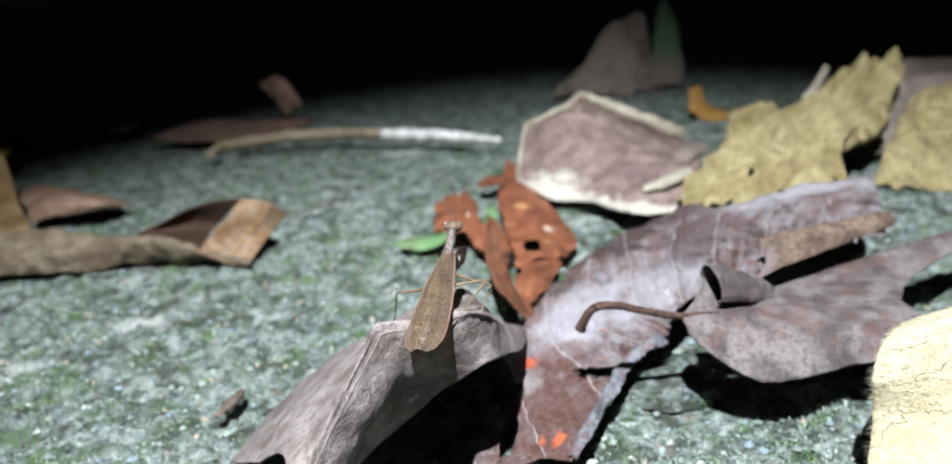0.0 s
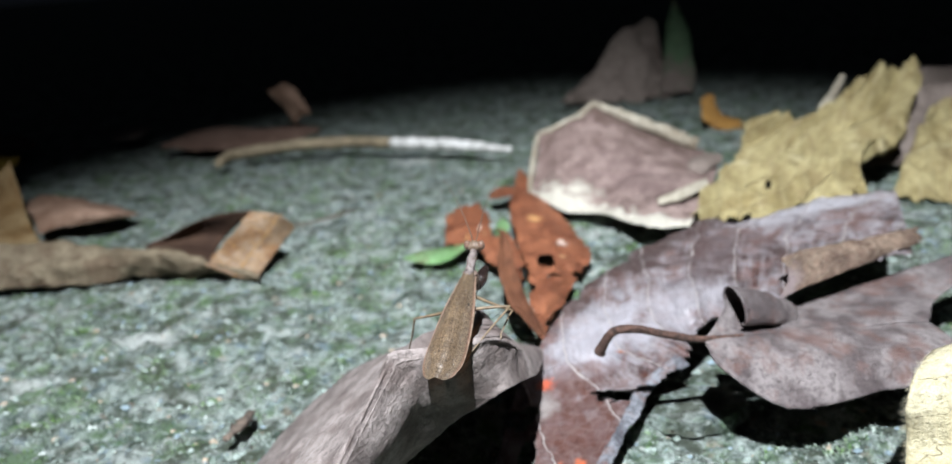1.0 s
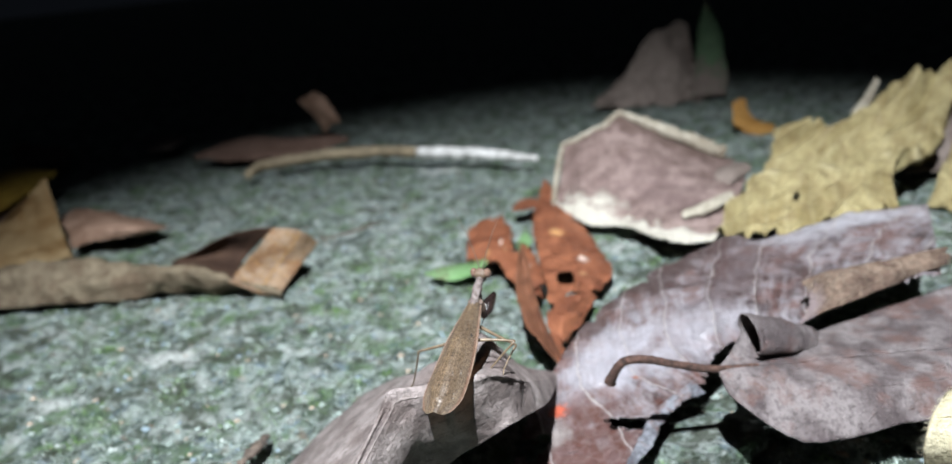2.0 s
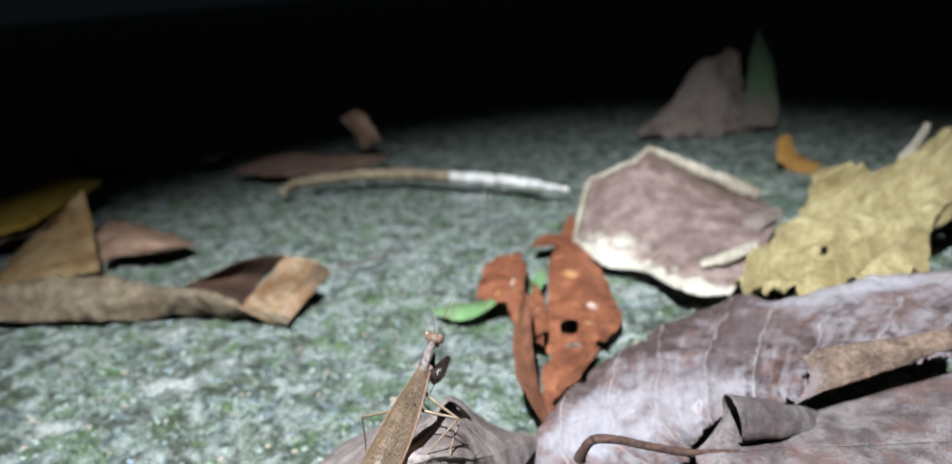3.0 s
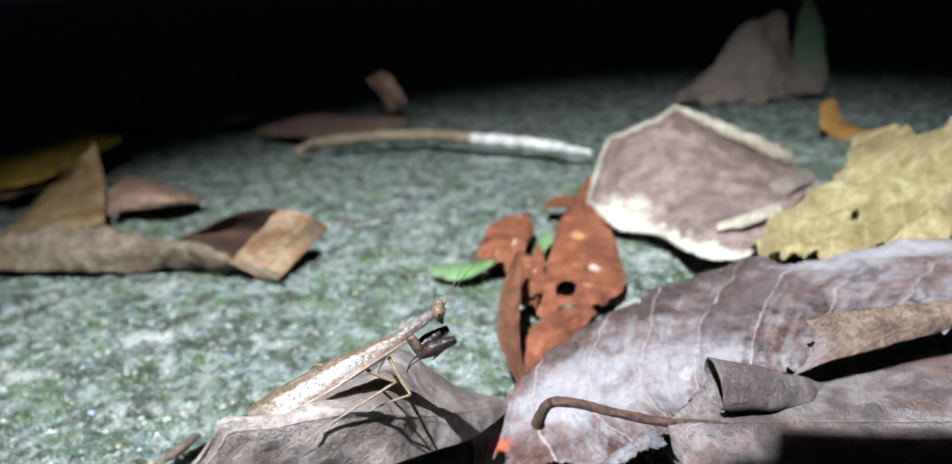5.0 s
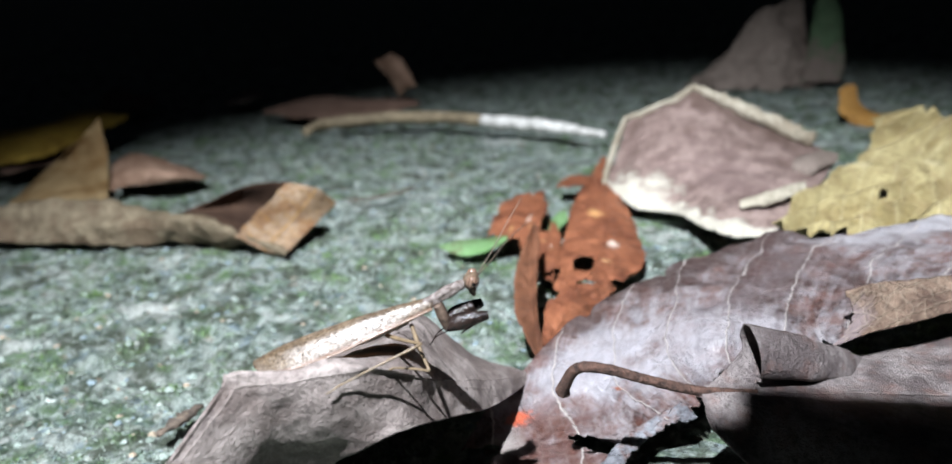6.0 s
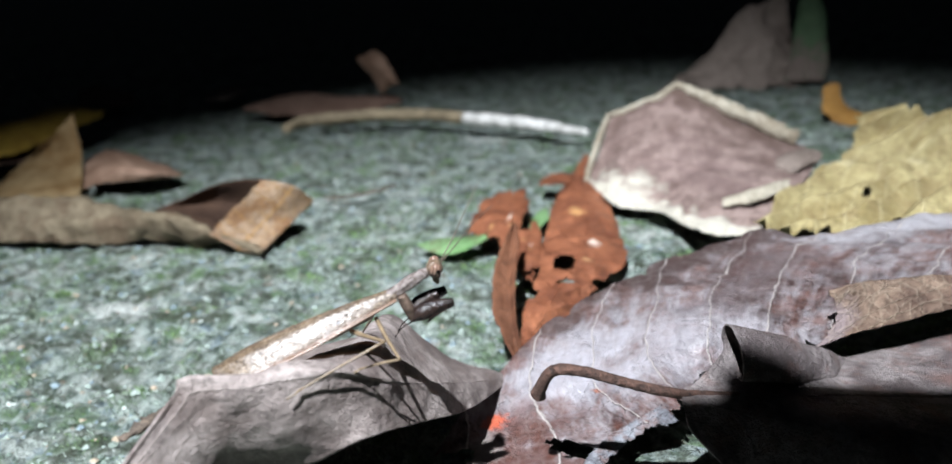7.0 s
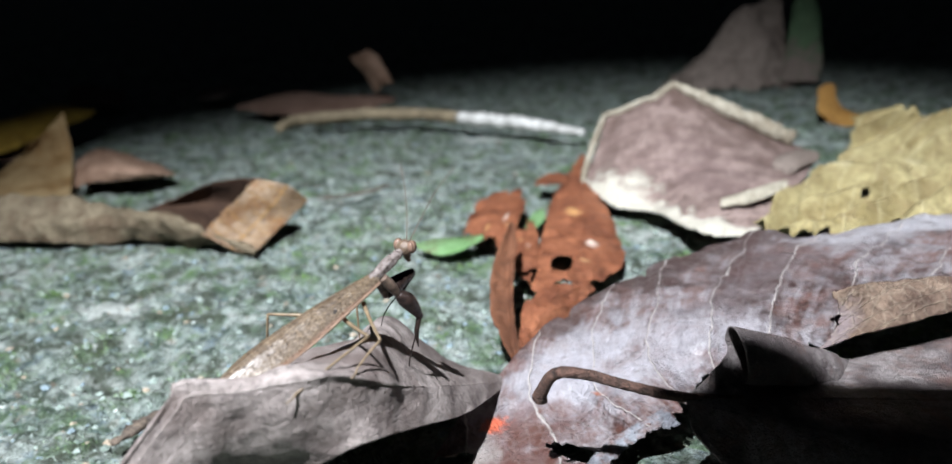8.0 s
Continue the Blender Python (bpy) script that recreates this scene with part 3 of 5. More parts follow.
# ---- the perch: a rolled grey-brown leaf ----
def perch_leaf():
    root = thing("perch_leaf", "grey-brown dried leaf rolled into an arched trough on the slab", "leaf", "leaf litter")
    start = [(-34, 84, 15), (-28.5, 94.5, 25), (-20.4, 106.6, 36.5), (-19.5, 108, 38.0)]
    back = start + [(-14.2, 112.0, 37.0), (-12.0, 118.5, 34.6), (-11.7, 128, 31.2), (-11.1, 137, 28.8), (-9.3, 146.6, 28.2), (-5.2, 152, 20.9), (-2.4, 158, 14.4), (4.8, 164, 8.4)]
    crease = [(-33.7, 84.1, 14.9), (-28.2, 94.5, 24.9), (-20.1, 106.6, 36.4), (-19.2, 108.1, 38.1), (-13.3, 110.2, 37.5), (-10.5, 112.2, 37.4), (-7.6, 114.0, 37.2), (-4.9, 116.5, 36.2), (-2.6, 120.0, 33.7), (-1.1, 129, 27.5), (1.0, 145, 18.0), (5.0, 163.6, 8.2)]
    part("near_flank", loft([
        [(-25.2, 110.5, 13.4), (-22, 114.0, 14.8), (-19.4, 115.4, 15.6), (-16.8, 115.8, 17.8), (-13.6, 115.6, 20.4), (-11.2, 115.0, 22.8), (-7.3, 114.6, 25.0), (-4.4, 115.2, 26.6), (-1.8, 118, 26.4), (0.7, 127.3, 22.2), (3.0, 143.3, 14.3), (5.2, 163, 7.4)],
        [(-26.0, 98.5, 17.5), (-23.0, 103.0, 22.5), (-19.0, 107.4, 27.5), (-17.2, 109.0, 31), (-14.1, 110.3, 31.8), (-11.0, 111.3, 31.8), (-8.0, 112.9, 31.8), (-5.2, 115.3, 31.7), (-2.6, 118.8, 30.4), (-0.3, 128.3, 25.3), (2.0, 144.5, 16.6), (5.1, 163.3, 7.9)],
        [(-30.5, 88, 14.6), (-26.6, 96.5, 24.6), (-19.2, 106.5, 34.0), (-17.9, 108.2, 35.6), (-13.4, 109.6, 35.8), (-10.6, 111.4, 35.7), (-7.7, 113.1, 35.5), (-4.9, 115.7, 34.8), (-2.5, 119.3, 32.7), (-0.7, 128.6, 26.9), (1.4, 145, 17.6), (5.1, 163.5, 8.1)],
        crease,
        [(p[0] * 0.5 + q[0] * 0.5, p[1] * 0.5 + q[1] * 0.5, p[2] * 0.5 + q[2] * 0.5 + 0.5) for p, q in zip(crease, back)],
        back,
    ], 210, 100, 0.42, 6.0, 0.0, 0.0, seed=1.0), PERCH_LEAF, root, thick=0.35)
    part("rolled_side", loft([
        back,
        [(-36, 88, 10), (-31, 98, 19), (-25.0, 106.5, 28), (-22.2, 111, 31), (-17.5, 116, 31), (-16.0, 122, 30), (-15.2, 129.5, 28.5), (-13.8, 139, 26.5), (-11.2, 149, 24), (-6.4, 154.5, 17), (-2.8, 160, 11.5), (4.8, 165, 7.4)],
        [(-34.5, 101.8, 20), (-31.8, 104.4, 22), (-29.2, 107.1, 24), (-25.2, 114.3, 27), (-23.5, 119, 27.7), (-22, 125, 28), (-20, 132, 27.6), (-17.5, 141, 25.5), (-13.5, 151.5, 20), (-7.5, 157.5, 12.5), (-1, 163, 8), (4.8, 166, 6)],
        [(-43, 112.6, 13), (-41.1, 118.3, 14), (-39.2, 124.5, 15), (-35.5, 135.3, 16), (-32.5, 140.5, 16.6), (-29, 147, 17), (-25, 154, 16), (-20, 158, 13), (-14.5, 160.5, 9), (-8, 163.5, 5.5), (-1, 166, 4), (4.6, 167.5, 3.5)],
        [(-56.4, 133.8, -1), (-54.5, 142.4, -1), (-52.3, 151.8, -1), (-48.1, 161.2, 0), (-44, 168, 1), (-38, 175, 2), (-32, 179, 2), (-24, 177, 1), (-16, 172, 0), (-8.5, 169, 0), (-1, 169, 0), (4.4, 169, 0.5)],
    ], 150, 70, 0.5, 7.0, 0.0, 0.0, seed=1.0), PERCH_LEAF, root, thick=0.35)


perch_leaf()


# ---- the large purple-brown leaf with torn edge and turned-up tan flap ----
def big_leaf():
    root = thing("large_leaf", "large purple-brown dried leaf with pale veins and torn edge", "leaf", "leaf litter")
    part("blade", loft([
    [(-8.5, 119, 1.5), (-3.4, 146.5, 5.2), (1.0, 158.2, 7.8), (9.2, 171.8, 12.6), (17.4, 183.8, 15), (26.6, 192.4, 16), (32.7, 200.6, 16.5), (47.1, 211.4, 17), (56.6, 216.6, 18), (64.5, 212.1, 18), (80.2, 221.9, 18), (94.4, 224.6, 19), (112, 226.8, 19)],
    [(3.3, 121.5, 3), (10.1, 155.4, 5), (18.8, 161.4, 10), (27.9, 167.6, 14), (38.2, 171.7, 17), (51.1, 186, 18), (68.1, 196.4, 19), (87.7, 204.4, 20), (102.9, 204.8, 20)],
    [(10.5, 119.3, 4), (25.3, 146.4, 7), (33.9, 151.7, 10), (37.4, 157.7, 12), (44.6, 164.4, 13), (54.9, 165, 15), (64, 165.9, 18), (76.7, 170.3, 20), (91.2, 175.9, 20)],
], 260, 64, 0.8, 6.5, 0.02, 0.0, seed=2.0, tear=0.04, ribs=(0.55, 8, 1.3, 1.25), holes=bites([(0.068, 0.05, 0.012, 0.24), (0.075, 0.22, 0.008, 0.08), (0.105, 0.86, 0.008, 0.16), (0.03, 0.25, 0.02, 0.07), (0.30, 0.0, 0.008, 0.03), (0.45, 0.0, 0.01, 0.04)])), BIG_LEAF, root, thick=0.3)
    part("curled_margin", loft([
    [(8.3, 119.8, 4.6), (23.0, 147.4, 7.5), (31.6, 153.2, 10.7)],
    [(9.8, 119.3, 4.7), (24.6, 146.6, 7.5), (33.2, 152.0, 10.7)],
    [(10.9, 118.8, 3.6), (25.9, 145.8, 6.3), (34.6, 151.0, 9.5)],
], 150, 10, 0.6, 3.0, 0.22, 0.02, seed=51.0), GREY_EDGE, root, "blue-grey curled torn margin", thick=0.25)
    part("turned_edge", loft([
    [(58.2, 169.0, 24.1), (61.9, 170.5, 24.6), (68.4, 174.0, 24.2), (79.4, 177.0, 24.4), (87.1, 180.0, 24.0), (97, 184, 23.5)],
    [(59.6, 166.8, 20.6), (63.0, 167.8, 21.2), (68.6, 169.4, 21.9), (79.0, 172.6, 22.6), (86.8, 176.4, 22.6), (96.6, 180, 22.4)],
    [(55.8, 163.5, 15.9), (60.2, 165.0, 17.4), (66.0, 166.7, 18.6), (77.6, 171.6, 19.8), (86.1, 176.0, 20.8), (96, 180, 21)],
], 90, 26, 0.5, 6.0, 0.03, 0.07, 0.6, seed=3.0), TAN_UNDER, root, "tan underside of the turned-up leaf edge", thick=0.3)


big_leaf()


# ---- the grey stalked leaf with its curled lobe ----
def grey_leaf():
    root = thing("stalked_leaf", "grey-brown dried leaf with curled lobe and hooked brown stalk", "leaf", "leaf litter")
    part("blade", join(loft([
    [(34.5, 138.5, 20), (36, 134.5, 17.5), (45.4, 129.3, 12), (53.4, 129.9, 11), (67.4, 134, 11), (81.9, 134.2, 11)],
    [(34.3, 139.2, 20.6), (41, 138.3, 19.5), (55, 138, 17), (66, 139, 15.5), (84, 143, 14)],
    [(34, 139.7, 20.8), (44.7, 141.6, 20), (57.9, 147.8, 17), (72.8, 152.2, 15), (84, 154.1, 14)],
], 90, 30, 0.45, 9.0, 0.012, 0.0, seed=4.0), loft([
    [(53.5, 146, 17.6), (70, 151.6, 15.3), (84, 154.1, 14)],
    [(55, 154, 15.6), (78, 163, 14), (95, 168, 14)],
    [(59, 165, 13), (74.3, 173.2, 13), (110.7, 187, 15), (134.3, 193.3, 15)],
], 60, 24, 0.45, 9.0, 0.0, 0.0, seed=4.0)), GREY_LEAF, root, thick=0.35)
    part("stalk", tube([(14.6, 138.6, 20.3), (15.0, 138.0, 21.8), (17.0, 136.6, 25.4), (21.0, 135.8, 26.0), (27.0, 137.4, 23.6), (34.0, 139.6, 21.0), (42.0, 141.4, 20.2)], [1.1, 0.9, 0.8, 0.75, 0.7, 0.7, 0.4], 14, 70, 0.18), STALK, root, "dark brown hooked stalk")
    # the far half rolls up towards the viewer into a tube that opens out along the blade
    tube_line = [((41.0, 145.6, 25.6), 2.7), ((45.4, 147.9, 24.0), 2.5), ((50.0, 151.2, 21.6), 2.2), ((55.6, 157.0, 17.8), 1.7), ((62.0, 166.2, 13.1), 0.4)]
    lobe = [
        [(34.2, 139.8, 20.8), (39.5, 140.8, 20.4), (45, 142.0, 19.9), (51.5, 144.8, 18.5), (57.9, 147.8, 17)],
        [(36.6, 142.6, 21.6), (41.5, 145.0, 21.0), (46.6, 148.2, 19.6), (52.8, 151.0, 17.6), (59.0, 153.0, 15.7)],
    ]
    for forth, high in ((-0.75, -0.7), (-1.0, 0.0), (-0.7, 0.75), (0.0, 1.0), (0.75, 0.72), (1.35, 0.2), (1.75, -0.6), (1.65, -1.15), (1.2, -1.25)):
        lobe.append([(x + 0.3 * r * forth, y - 0.9 * r * forth, z + r * high) for (x, y, z), r in tube_line])
    bm = loft(lobe, 60, 80, 0.45, 9.0, 0.0, 0.0, seed=4.0)
    part("curled_lobe", bm, GREY_LEAF, root, "rolled grey lobe open at its end", thick=0.3)


grey_leaf()


# ---- rust-red eaten leaf ----
def red_leaf():
    root = thing("eaten_leaf", "rust-red dried leaf, insect-eaten with holes, on the slab", "leaf", "leaf litter")
    part("blade", loft([
    [(5.9, 173.5, 6.4), (4.9, 182.0, 6.2), (3.6, 196.0, 6.6), (3.6, 212.0, 7.0), (2.6, 240.0, 6.0), (0.6, 280.0, 3.6), (3.2, 315, 3.0), (6.5, 340, 4)],
    [(6.0, 174.0, 6.2), (7.0, 185.0, 5.8), (9.4, 200.0, 6.6), (12.0, 216.0, 7.0), (13.6, 238.0, 6.4), (12.2, 270.0, 5), (8.4, 307.0, 4), (7.6, 340, 4)],
    [(6.1, 174.0, 6.1), (8.7, 188.0, 3.6), (14.5, 205.0, 2.6), (19.7, 219.0, 2.6), (24.7, 236.0, 2.4), (22.4, 264.0, 2.6), (13.7, 302.0, 3), (8.1, 340, 4)],
], 150, 60, 0.9, 7.0, 0.06, 0.0, seed=5.0, ribs=(0.35, 10, 3, 0.5), holes=bites([(0.47, 0.36, 0.034, 0.13), (0.385, 0.5, 0.010, 0.15), (0.42, 1.0, 0.022, 0.16), (0.35, 0.02, 0.03, 0.13), (0.12, 1.0, 0.025, 0.3), (0.19, 0.95, 0.012, 0.16)])), RED_LEAF, root, thick=0.3)
    part("side_lobe", loft([
    [(3.5, 214.8, 4), (-4.7, 228.5, 3), (-14.5, 246.5, 2), (-21.8, 247.8, 2)],
    [(2.4, 229.3, 4.5), (-4.5, 238.5, 6), (-12.5, 256, 6), (-22.5, 264.6, 4)],
    [(-0.5, 259.3, 4), (-6.1, 276.7, 4), (-9.6, 298.8, 3), (-23, 291.8, 3)],
], 60, 40, 1.0, 6.0, 0.10, 0.05, seed=6.0, holes=bites([(0.55, 0.05, 0.12, 0.22), (0.28, 0.75, 0.12, 0.2), (0.9, 0.05, 0.1, 0.2)])), RED_LEAF, root, thick=0.3)
    part("middle_lobe", loft([
    [(-4.9, 226.9, 5), (-5.6, 238.5, 6), (-6.9, 252.4, 6)],
    [(0.6, 219.8, 5.5), (-0.7, 232.7, 6.5), (-2.9, 250.9, 6)],
    [(4.7, 224, 5), (2.8, 239.1, 5), (0.2, 256.4, 5)],
], 40, 24, 0.8, 6.0, 0.10, 0.06, seed=6.5), RED_LEAF, root, thick=0.3)
    part("prong", loft([
    [(4.8, 300.2, 4), (-2.4, 300.4, 4), (-6.5, 299.7, 4)],
    [(4.5, 315.6, 4), (-2, 315.8, 4), (-6.5, 308, 4)],
], 24, 12, 0.5, 5.0, 0.10, 0.05, seed=7.0), RED_LEAF, root, thick=0.3)
    part("curled_strip", loft([
    [(5.9, 172.5, 6.6), (2.4, 178.0, 8.3), (-1.5, 188.0, 9.4), (-3.6, 200.0, 11.9), (-3.5, 212.0, 14.6), (-2.4, 222.0, 17.3)],
    [(6.2, 173.6, 6.0), (4.0, 181.0, 7.2), (1.0, 192.0, 8.4), (-1.0, 204.5, 10.6), (-1.6, 216.0, 13.4), (-2.0, 224.0, 16.9)],
    [(6.5, 173.0, 6.4), (5.3, 180.0, 8.1), (3.1, 190.0, 9.4), (1.2, 203.0, 11.5), (0.2, 214.0, 13.9), (-1.3, 223.0, 16.9)],
], 70, 20, 0.5, 6.0, 0.05, 0.0, seed=8.0), RUST_STRIP, root, "curled rust-brown strip standing on edge", thick=0.3)


red_leaf()


# ---- pinkish-brown leaf with cream rolled rim ----
def brown_leaf():
    root = thing("propped_leaf", "pinkish-brown dried leaf, cream torn border, propped up behind", "leaf", "leaf litter")
    rails = [
    [(10.1, 306.7, 3.5), (20.1, 281, 3), (32.9, 273.8, 3), (42, 250.3, 6), (48.7, 238.3, 8), (56.2, 240.3, 8)],
    [(13.7, 319.4, 11), (25.4, 304.6, 12), (38.9, 297.7, 12), (51.2, 286.5, 11), (63.1, 270.5, 10), (69.3, 267.9, 9)],
    [(16.3, 335.9, 19.5), (28.3, 337.9, 24), (40.9, 348.5, 28.3), (59.5, 339.1, 19), (81.6, 337.2, 9), (86.2, 313.5, 9)],
]
    part("blade", loft(rails, 110, 70, 1.0, 9.0, 0.015, 0.0, seed=9.0), BROWN_LEAF, root, thick=0.4)
    part("rolled_rim", tube([(9.5, 303, 3.5), (10.8, 312, 8.5), (13.6, 326, 15.5), (16.0, 336, 20.5)], [0.9, 1.2, 1.0], 10, 24, 0.3), CREAM_RIM, root, "cream rolled edge")
    part("rolled_rim", tube([(16.0, 336, 20.5), (22, 335, 22.0), (29.3, 337.5, 25.2), (34, 340, 25.6), (40.5, 347, 29.2)], [0.8, 1.3, 0.8, 1.5, 1.3], 10, 30, 0.4), CREAM_RIM, root, "cream rolled edge")
    part("rolled_rim", tube([(40.5, 347, 29.2), (52, 341, 24.6), (66, 336, 18.2), (82, 333, 11.0)], [1.3, 2.3, 2.9, 2.6], 12, 40, 0.5), CREAM_RIM, root, "cream rolled edge")
    part("turned_scrap", loft([
    [(49.7, 257.5, 10), (58.3, 258.2, 11), (69, 265.1, 12)],
    [(50.7, 261.6, 11), (58.6, 262, 14), (69.3, 271.5, 14)],
], 24, 10, 0.4, 4.0, 0.08, 0.05, 1.0, seed=10.0), CREAM_RIM, root, "turned-up pale scrap of the blade", thick=0.3)
    part("turned_scrap", loft([
    [(69.4, 296.7, 10), (75, 292.2, 10), (84.8, 303.5, 11)],
    [(70.2, 302.6, 12), (77.7, 309.4, 13), (85.6, 311.4, 12)],
], 24, 12, 0.5, 5.0, 0.08, 0.05, 1.2, seed=11.0), FAR_LEAF, root, "turned-up grey scrap of the blade", thick=0.3)


brown_leaf()

# ---- yellow ochre leaf, crumpled ----
sheet_leaf("yellow-ochre dried leaf, crumpled and pierced by dark holes", "leaf", [
    [(55, 236.6, 9), (66.5, 233.5, 9), (78, 225.7, 12), (96.7, 226.7, 14), (103.9, 223.2, 16)],
    [(73, 279.9, 9), (87, 276.3, 10), (101.9, 278.8, 11), (117.1, 274, 14), (123.8, 272.8, 16)],
    [(96.6, 325, 5.9), (114, 320, 7.5), (132.4, 318, 10.2), (152.1, 315, 13), (157.3, 312, 16.8)],
    [(101.6, 340, 19.5), (122.4, 345, 19), (147.8, 345, 22.7), (156.9, 345, 36.6), (172.8, 345, 40.3), (173.7, 340, 30.3)],
], YELLOW_LEAF, "leaf litter", 0.35, nu=150, nv=120, crinkle=1.5, size=11.0, ragged=0.05, ends=0.02, seed=12.0, pleat=(5.5, 4.6, -0.8), holes=bites([(0.50, 0.34, 0.03, 0.012), (0.58, 0.30, 0.03, 0.02), (0.44, 0.37, 0.012, 0.014), (0.62, 0.45, 0.035, 0.022), (0.36, 0.3, 0.015, 0.015), (0.7, 0.55, 0.03, 0.015), (0.40, 0.22, 0.02, 0.012)]))

sheet_leaf("yellow-ochre dried leaf, folded, beside a brown one", "leaf", [
    [(136.8, 280, -2.7), (155.1, 275, -3.8), (175.2, 270, -1.6)],
    [(152.2, 300, 8), (167.1, 300, 11.5), (192, 300, 11.8)],
    [(167.4, 318, 17.2), (177.6, 322, 25.4), (205.5, 325, 27.5)],
], YELLOW_LEAF, "leaf litter", 0.35, nu=50, nv=50, crinkle=1.6, size=12.0, ragged=0.04, ends=0.03, seed=41.0, pleat=(2.5, 2.5, 0.8))
sheet_leaf("dull brown dried leaf lying between yellow ones", "leaf", [
    [(145.2, 318, -2.1), (166.5, 318, 1.3), (185.4, 318, 3.5)],
    [(174.1, 352, 23.4), (186.7, 352, 25.5), (214.9, 352, 25.3)],
], FAR_LEAF, "leaf litter", 0.35, nu=30, nv=30, crinkle=1.2, size=12.0, ragged=0.04, ends=0.03, seed=42.0)
sheet_leaf("grey dried leaf lying behind the yellow leaves", "leaf", [
    [(198.2, 400, 17), (221.2, 400, 15.1), (260, 400, 12)],
    [(208.5, 410, 22.6), (225.8, 410, 22.4), (265.2, 410, 20.7)],
], FAR_LEAF, "leaf litter", 0.35, nu=30, nv=12, crinkle=1.2, size=12.0, ragged=0.04, ends=0.03, seed=43.0, arch=2.0)
sheet_leaf("pale grey leaf sliver standing upright", "leaf", [
    [(138.6, 352, 18.9), (145.8, 356, 25.1), (151.5, 360, 31.4)],
    [(143.8, 352, 17.9), (149.8, 356, 24.2), (153.7, 360, 30.2)],
], CREAM_RIM, "leaf litter", 0.35, nu=20, nv=8, crinkle=0.5, size=8.0, ragged=0.04, seed=44.0, rib=False)
# ---- far leaves on the right ----
sheet_leaf("dull brown dried leaf standing upright, curled", "leaf", [
    [(40.4, 526.3, 0), (55.6, 540, -6.4), (71.8, 540, -10.6), (92.6, 542, -11.8), (113.6, 545, -9), (130, 545, -3)],
    [(48, 543, 0.7), (67, 546, 6.1), (82.4, 552, 12.2), (97.8, 546, 15.8), (118.2, 556, 6.7), (133.5, 548, 6.5)],
    [(54.6, 546, 3.8), (70.7, 556, 15.9), (82, 560, 29.6), (98.2, 558, 30.5), (112.1, 566, 22.5), (116.1, 556, 15.1)],
    [(59, 548, 5.6), (74.1, 556, 17.2), (83.7, 562, 34.6), (97.8, 566, 42.8), (112.6, 568, 43.5), (114.5, 560, 22.9)],
], FAR_LEAF, "leaf litter", 0.4, nu=70, nv=50, crinkle=3.0, size=13.0, ragged=0.06, ends=0.02, seed=13.0)
sheet_leaf("dull green leaf standing upright against a brown one", "leaf", [
    [(110.0, 546, -4.0), (114.0, 552, 14.0), (117.6, 558, 38.0), (124.0, 565, 55.1)],
    [(134.0, 542, -4.0), (135.0, 548, 13.0), (132.6, 556, 35.9), (125.2, 565, 55.8)],
], MOSS_GREEN, "leaf litter", 0.4, nu=40, nv=16, crinkle=1.2, size=12.0, ragged=0.05, seed=14.0, arch=-3.0)
sheet_leaf("small orange-brown curled leaf on the slab", "leaf", [
    [(110.9, 440, 9.9), (110.2, 432, 0.4), (117.7, 428, -4.7), (129.4, 426, -6.2)],
    [(115.4, 442, 11.9), (115.7, 438, 3.2), (121.3, 434, -1.5), (130.5, 430, -2.5)],
    [(118.7, 442, 11.3), (120.2, 440, 4.1), (124.3, 438, 0.1), (131.7, 434, -2)],
], ORANGE_LEAF, "leaf litter", 0.4, nu=30, nv=12, crinkle=0.8, size=8.0, ragged=0.05, seed=15.0, arch=0.8, rib=False)


# ---- leaves on the other side: folded leaf and those behind it ----
def folded_leaf():
    root = thing("folded_leaf", "olive-tan dried leaf, rolled lengthwise with folded tip", "leaf", "leaf litter")
    part("rolled_side", loft([
    [(-208.4, 247.4, 1), (-173.2, 247.3, 1), (-142.8, 250.8, 0), (-106.3, 253.5, -1), (-83.8, 246.9, -1)],
    [(-213.6, 254.7, 7), (-173.9, 250.2, 7), (-141, 250.7, 7), (-103.1, 249.2, 3), (-83.1, 245.6, -0.5)],
    [(-220.2, 262.5, 11), (-180.4, 259, 11), (-147.4, 260.9, 11), (-120.3, 252.7, 10), (-98.8, 247.6, 5), (-82.6, 244.8, 0)],
    [(-190, 262, 4), (-150, 268, 3), (-120, 262, 2), (-100, 256, 1), (-88, 250, -0.8)],
], 120, 50, 3.0, 15.0, 0.02, 0.0, seed=16.0), OLIVE_ROLL, root, thick=0.4)
    # inner wall, coloured with the fold's shade painted in
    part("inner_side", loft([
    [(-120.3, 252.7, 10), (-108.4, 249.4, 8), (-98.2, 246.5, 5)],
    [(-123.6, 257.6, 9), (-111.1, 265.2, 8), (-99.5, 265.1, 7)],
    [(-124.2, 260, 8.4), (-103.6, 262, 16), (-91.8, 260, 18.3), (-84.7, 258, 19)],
], 40, 24, 0.5, 8.0, 0.02, 0.0, seed=17.0), INNER_SHADE, root, "inside of the fold, its shade painted in dark brown", thick=0.4)
    part("folded_tip", loft([
    [(-100.6, 247, 4.6), (-93.2, 250.1, 11.5), (-86.2, 258.6, 18.7)],
    [(-89.9, 244.5, 1), (-85.9, 256.1, 6), (-77.5, 262, 15.3)],
    [(-83.6, 246.4, -1), (-79.7, 259.2, 3), (-74.4, 269.7, 8)],
], 40, 30, 0.5, 8.0, 0.03, 0.0, seed=18.0), TAN_FACE, root, "tan folded tip with an orange vein", thick=0.4)


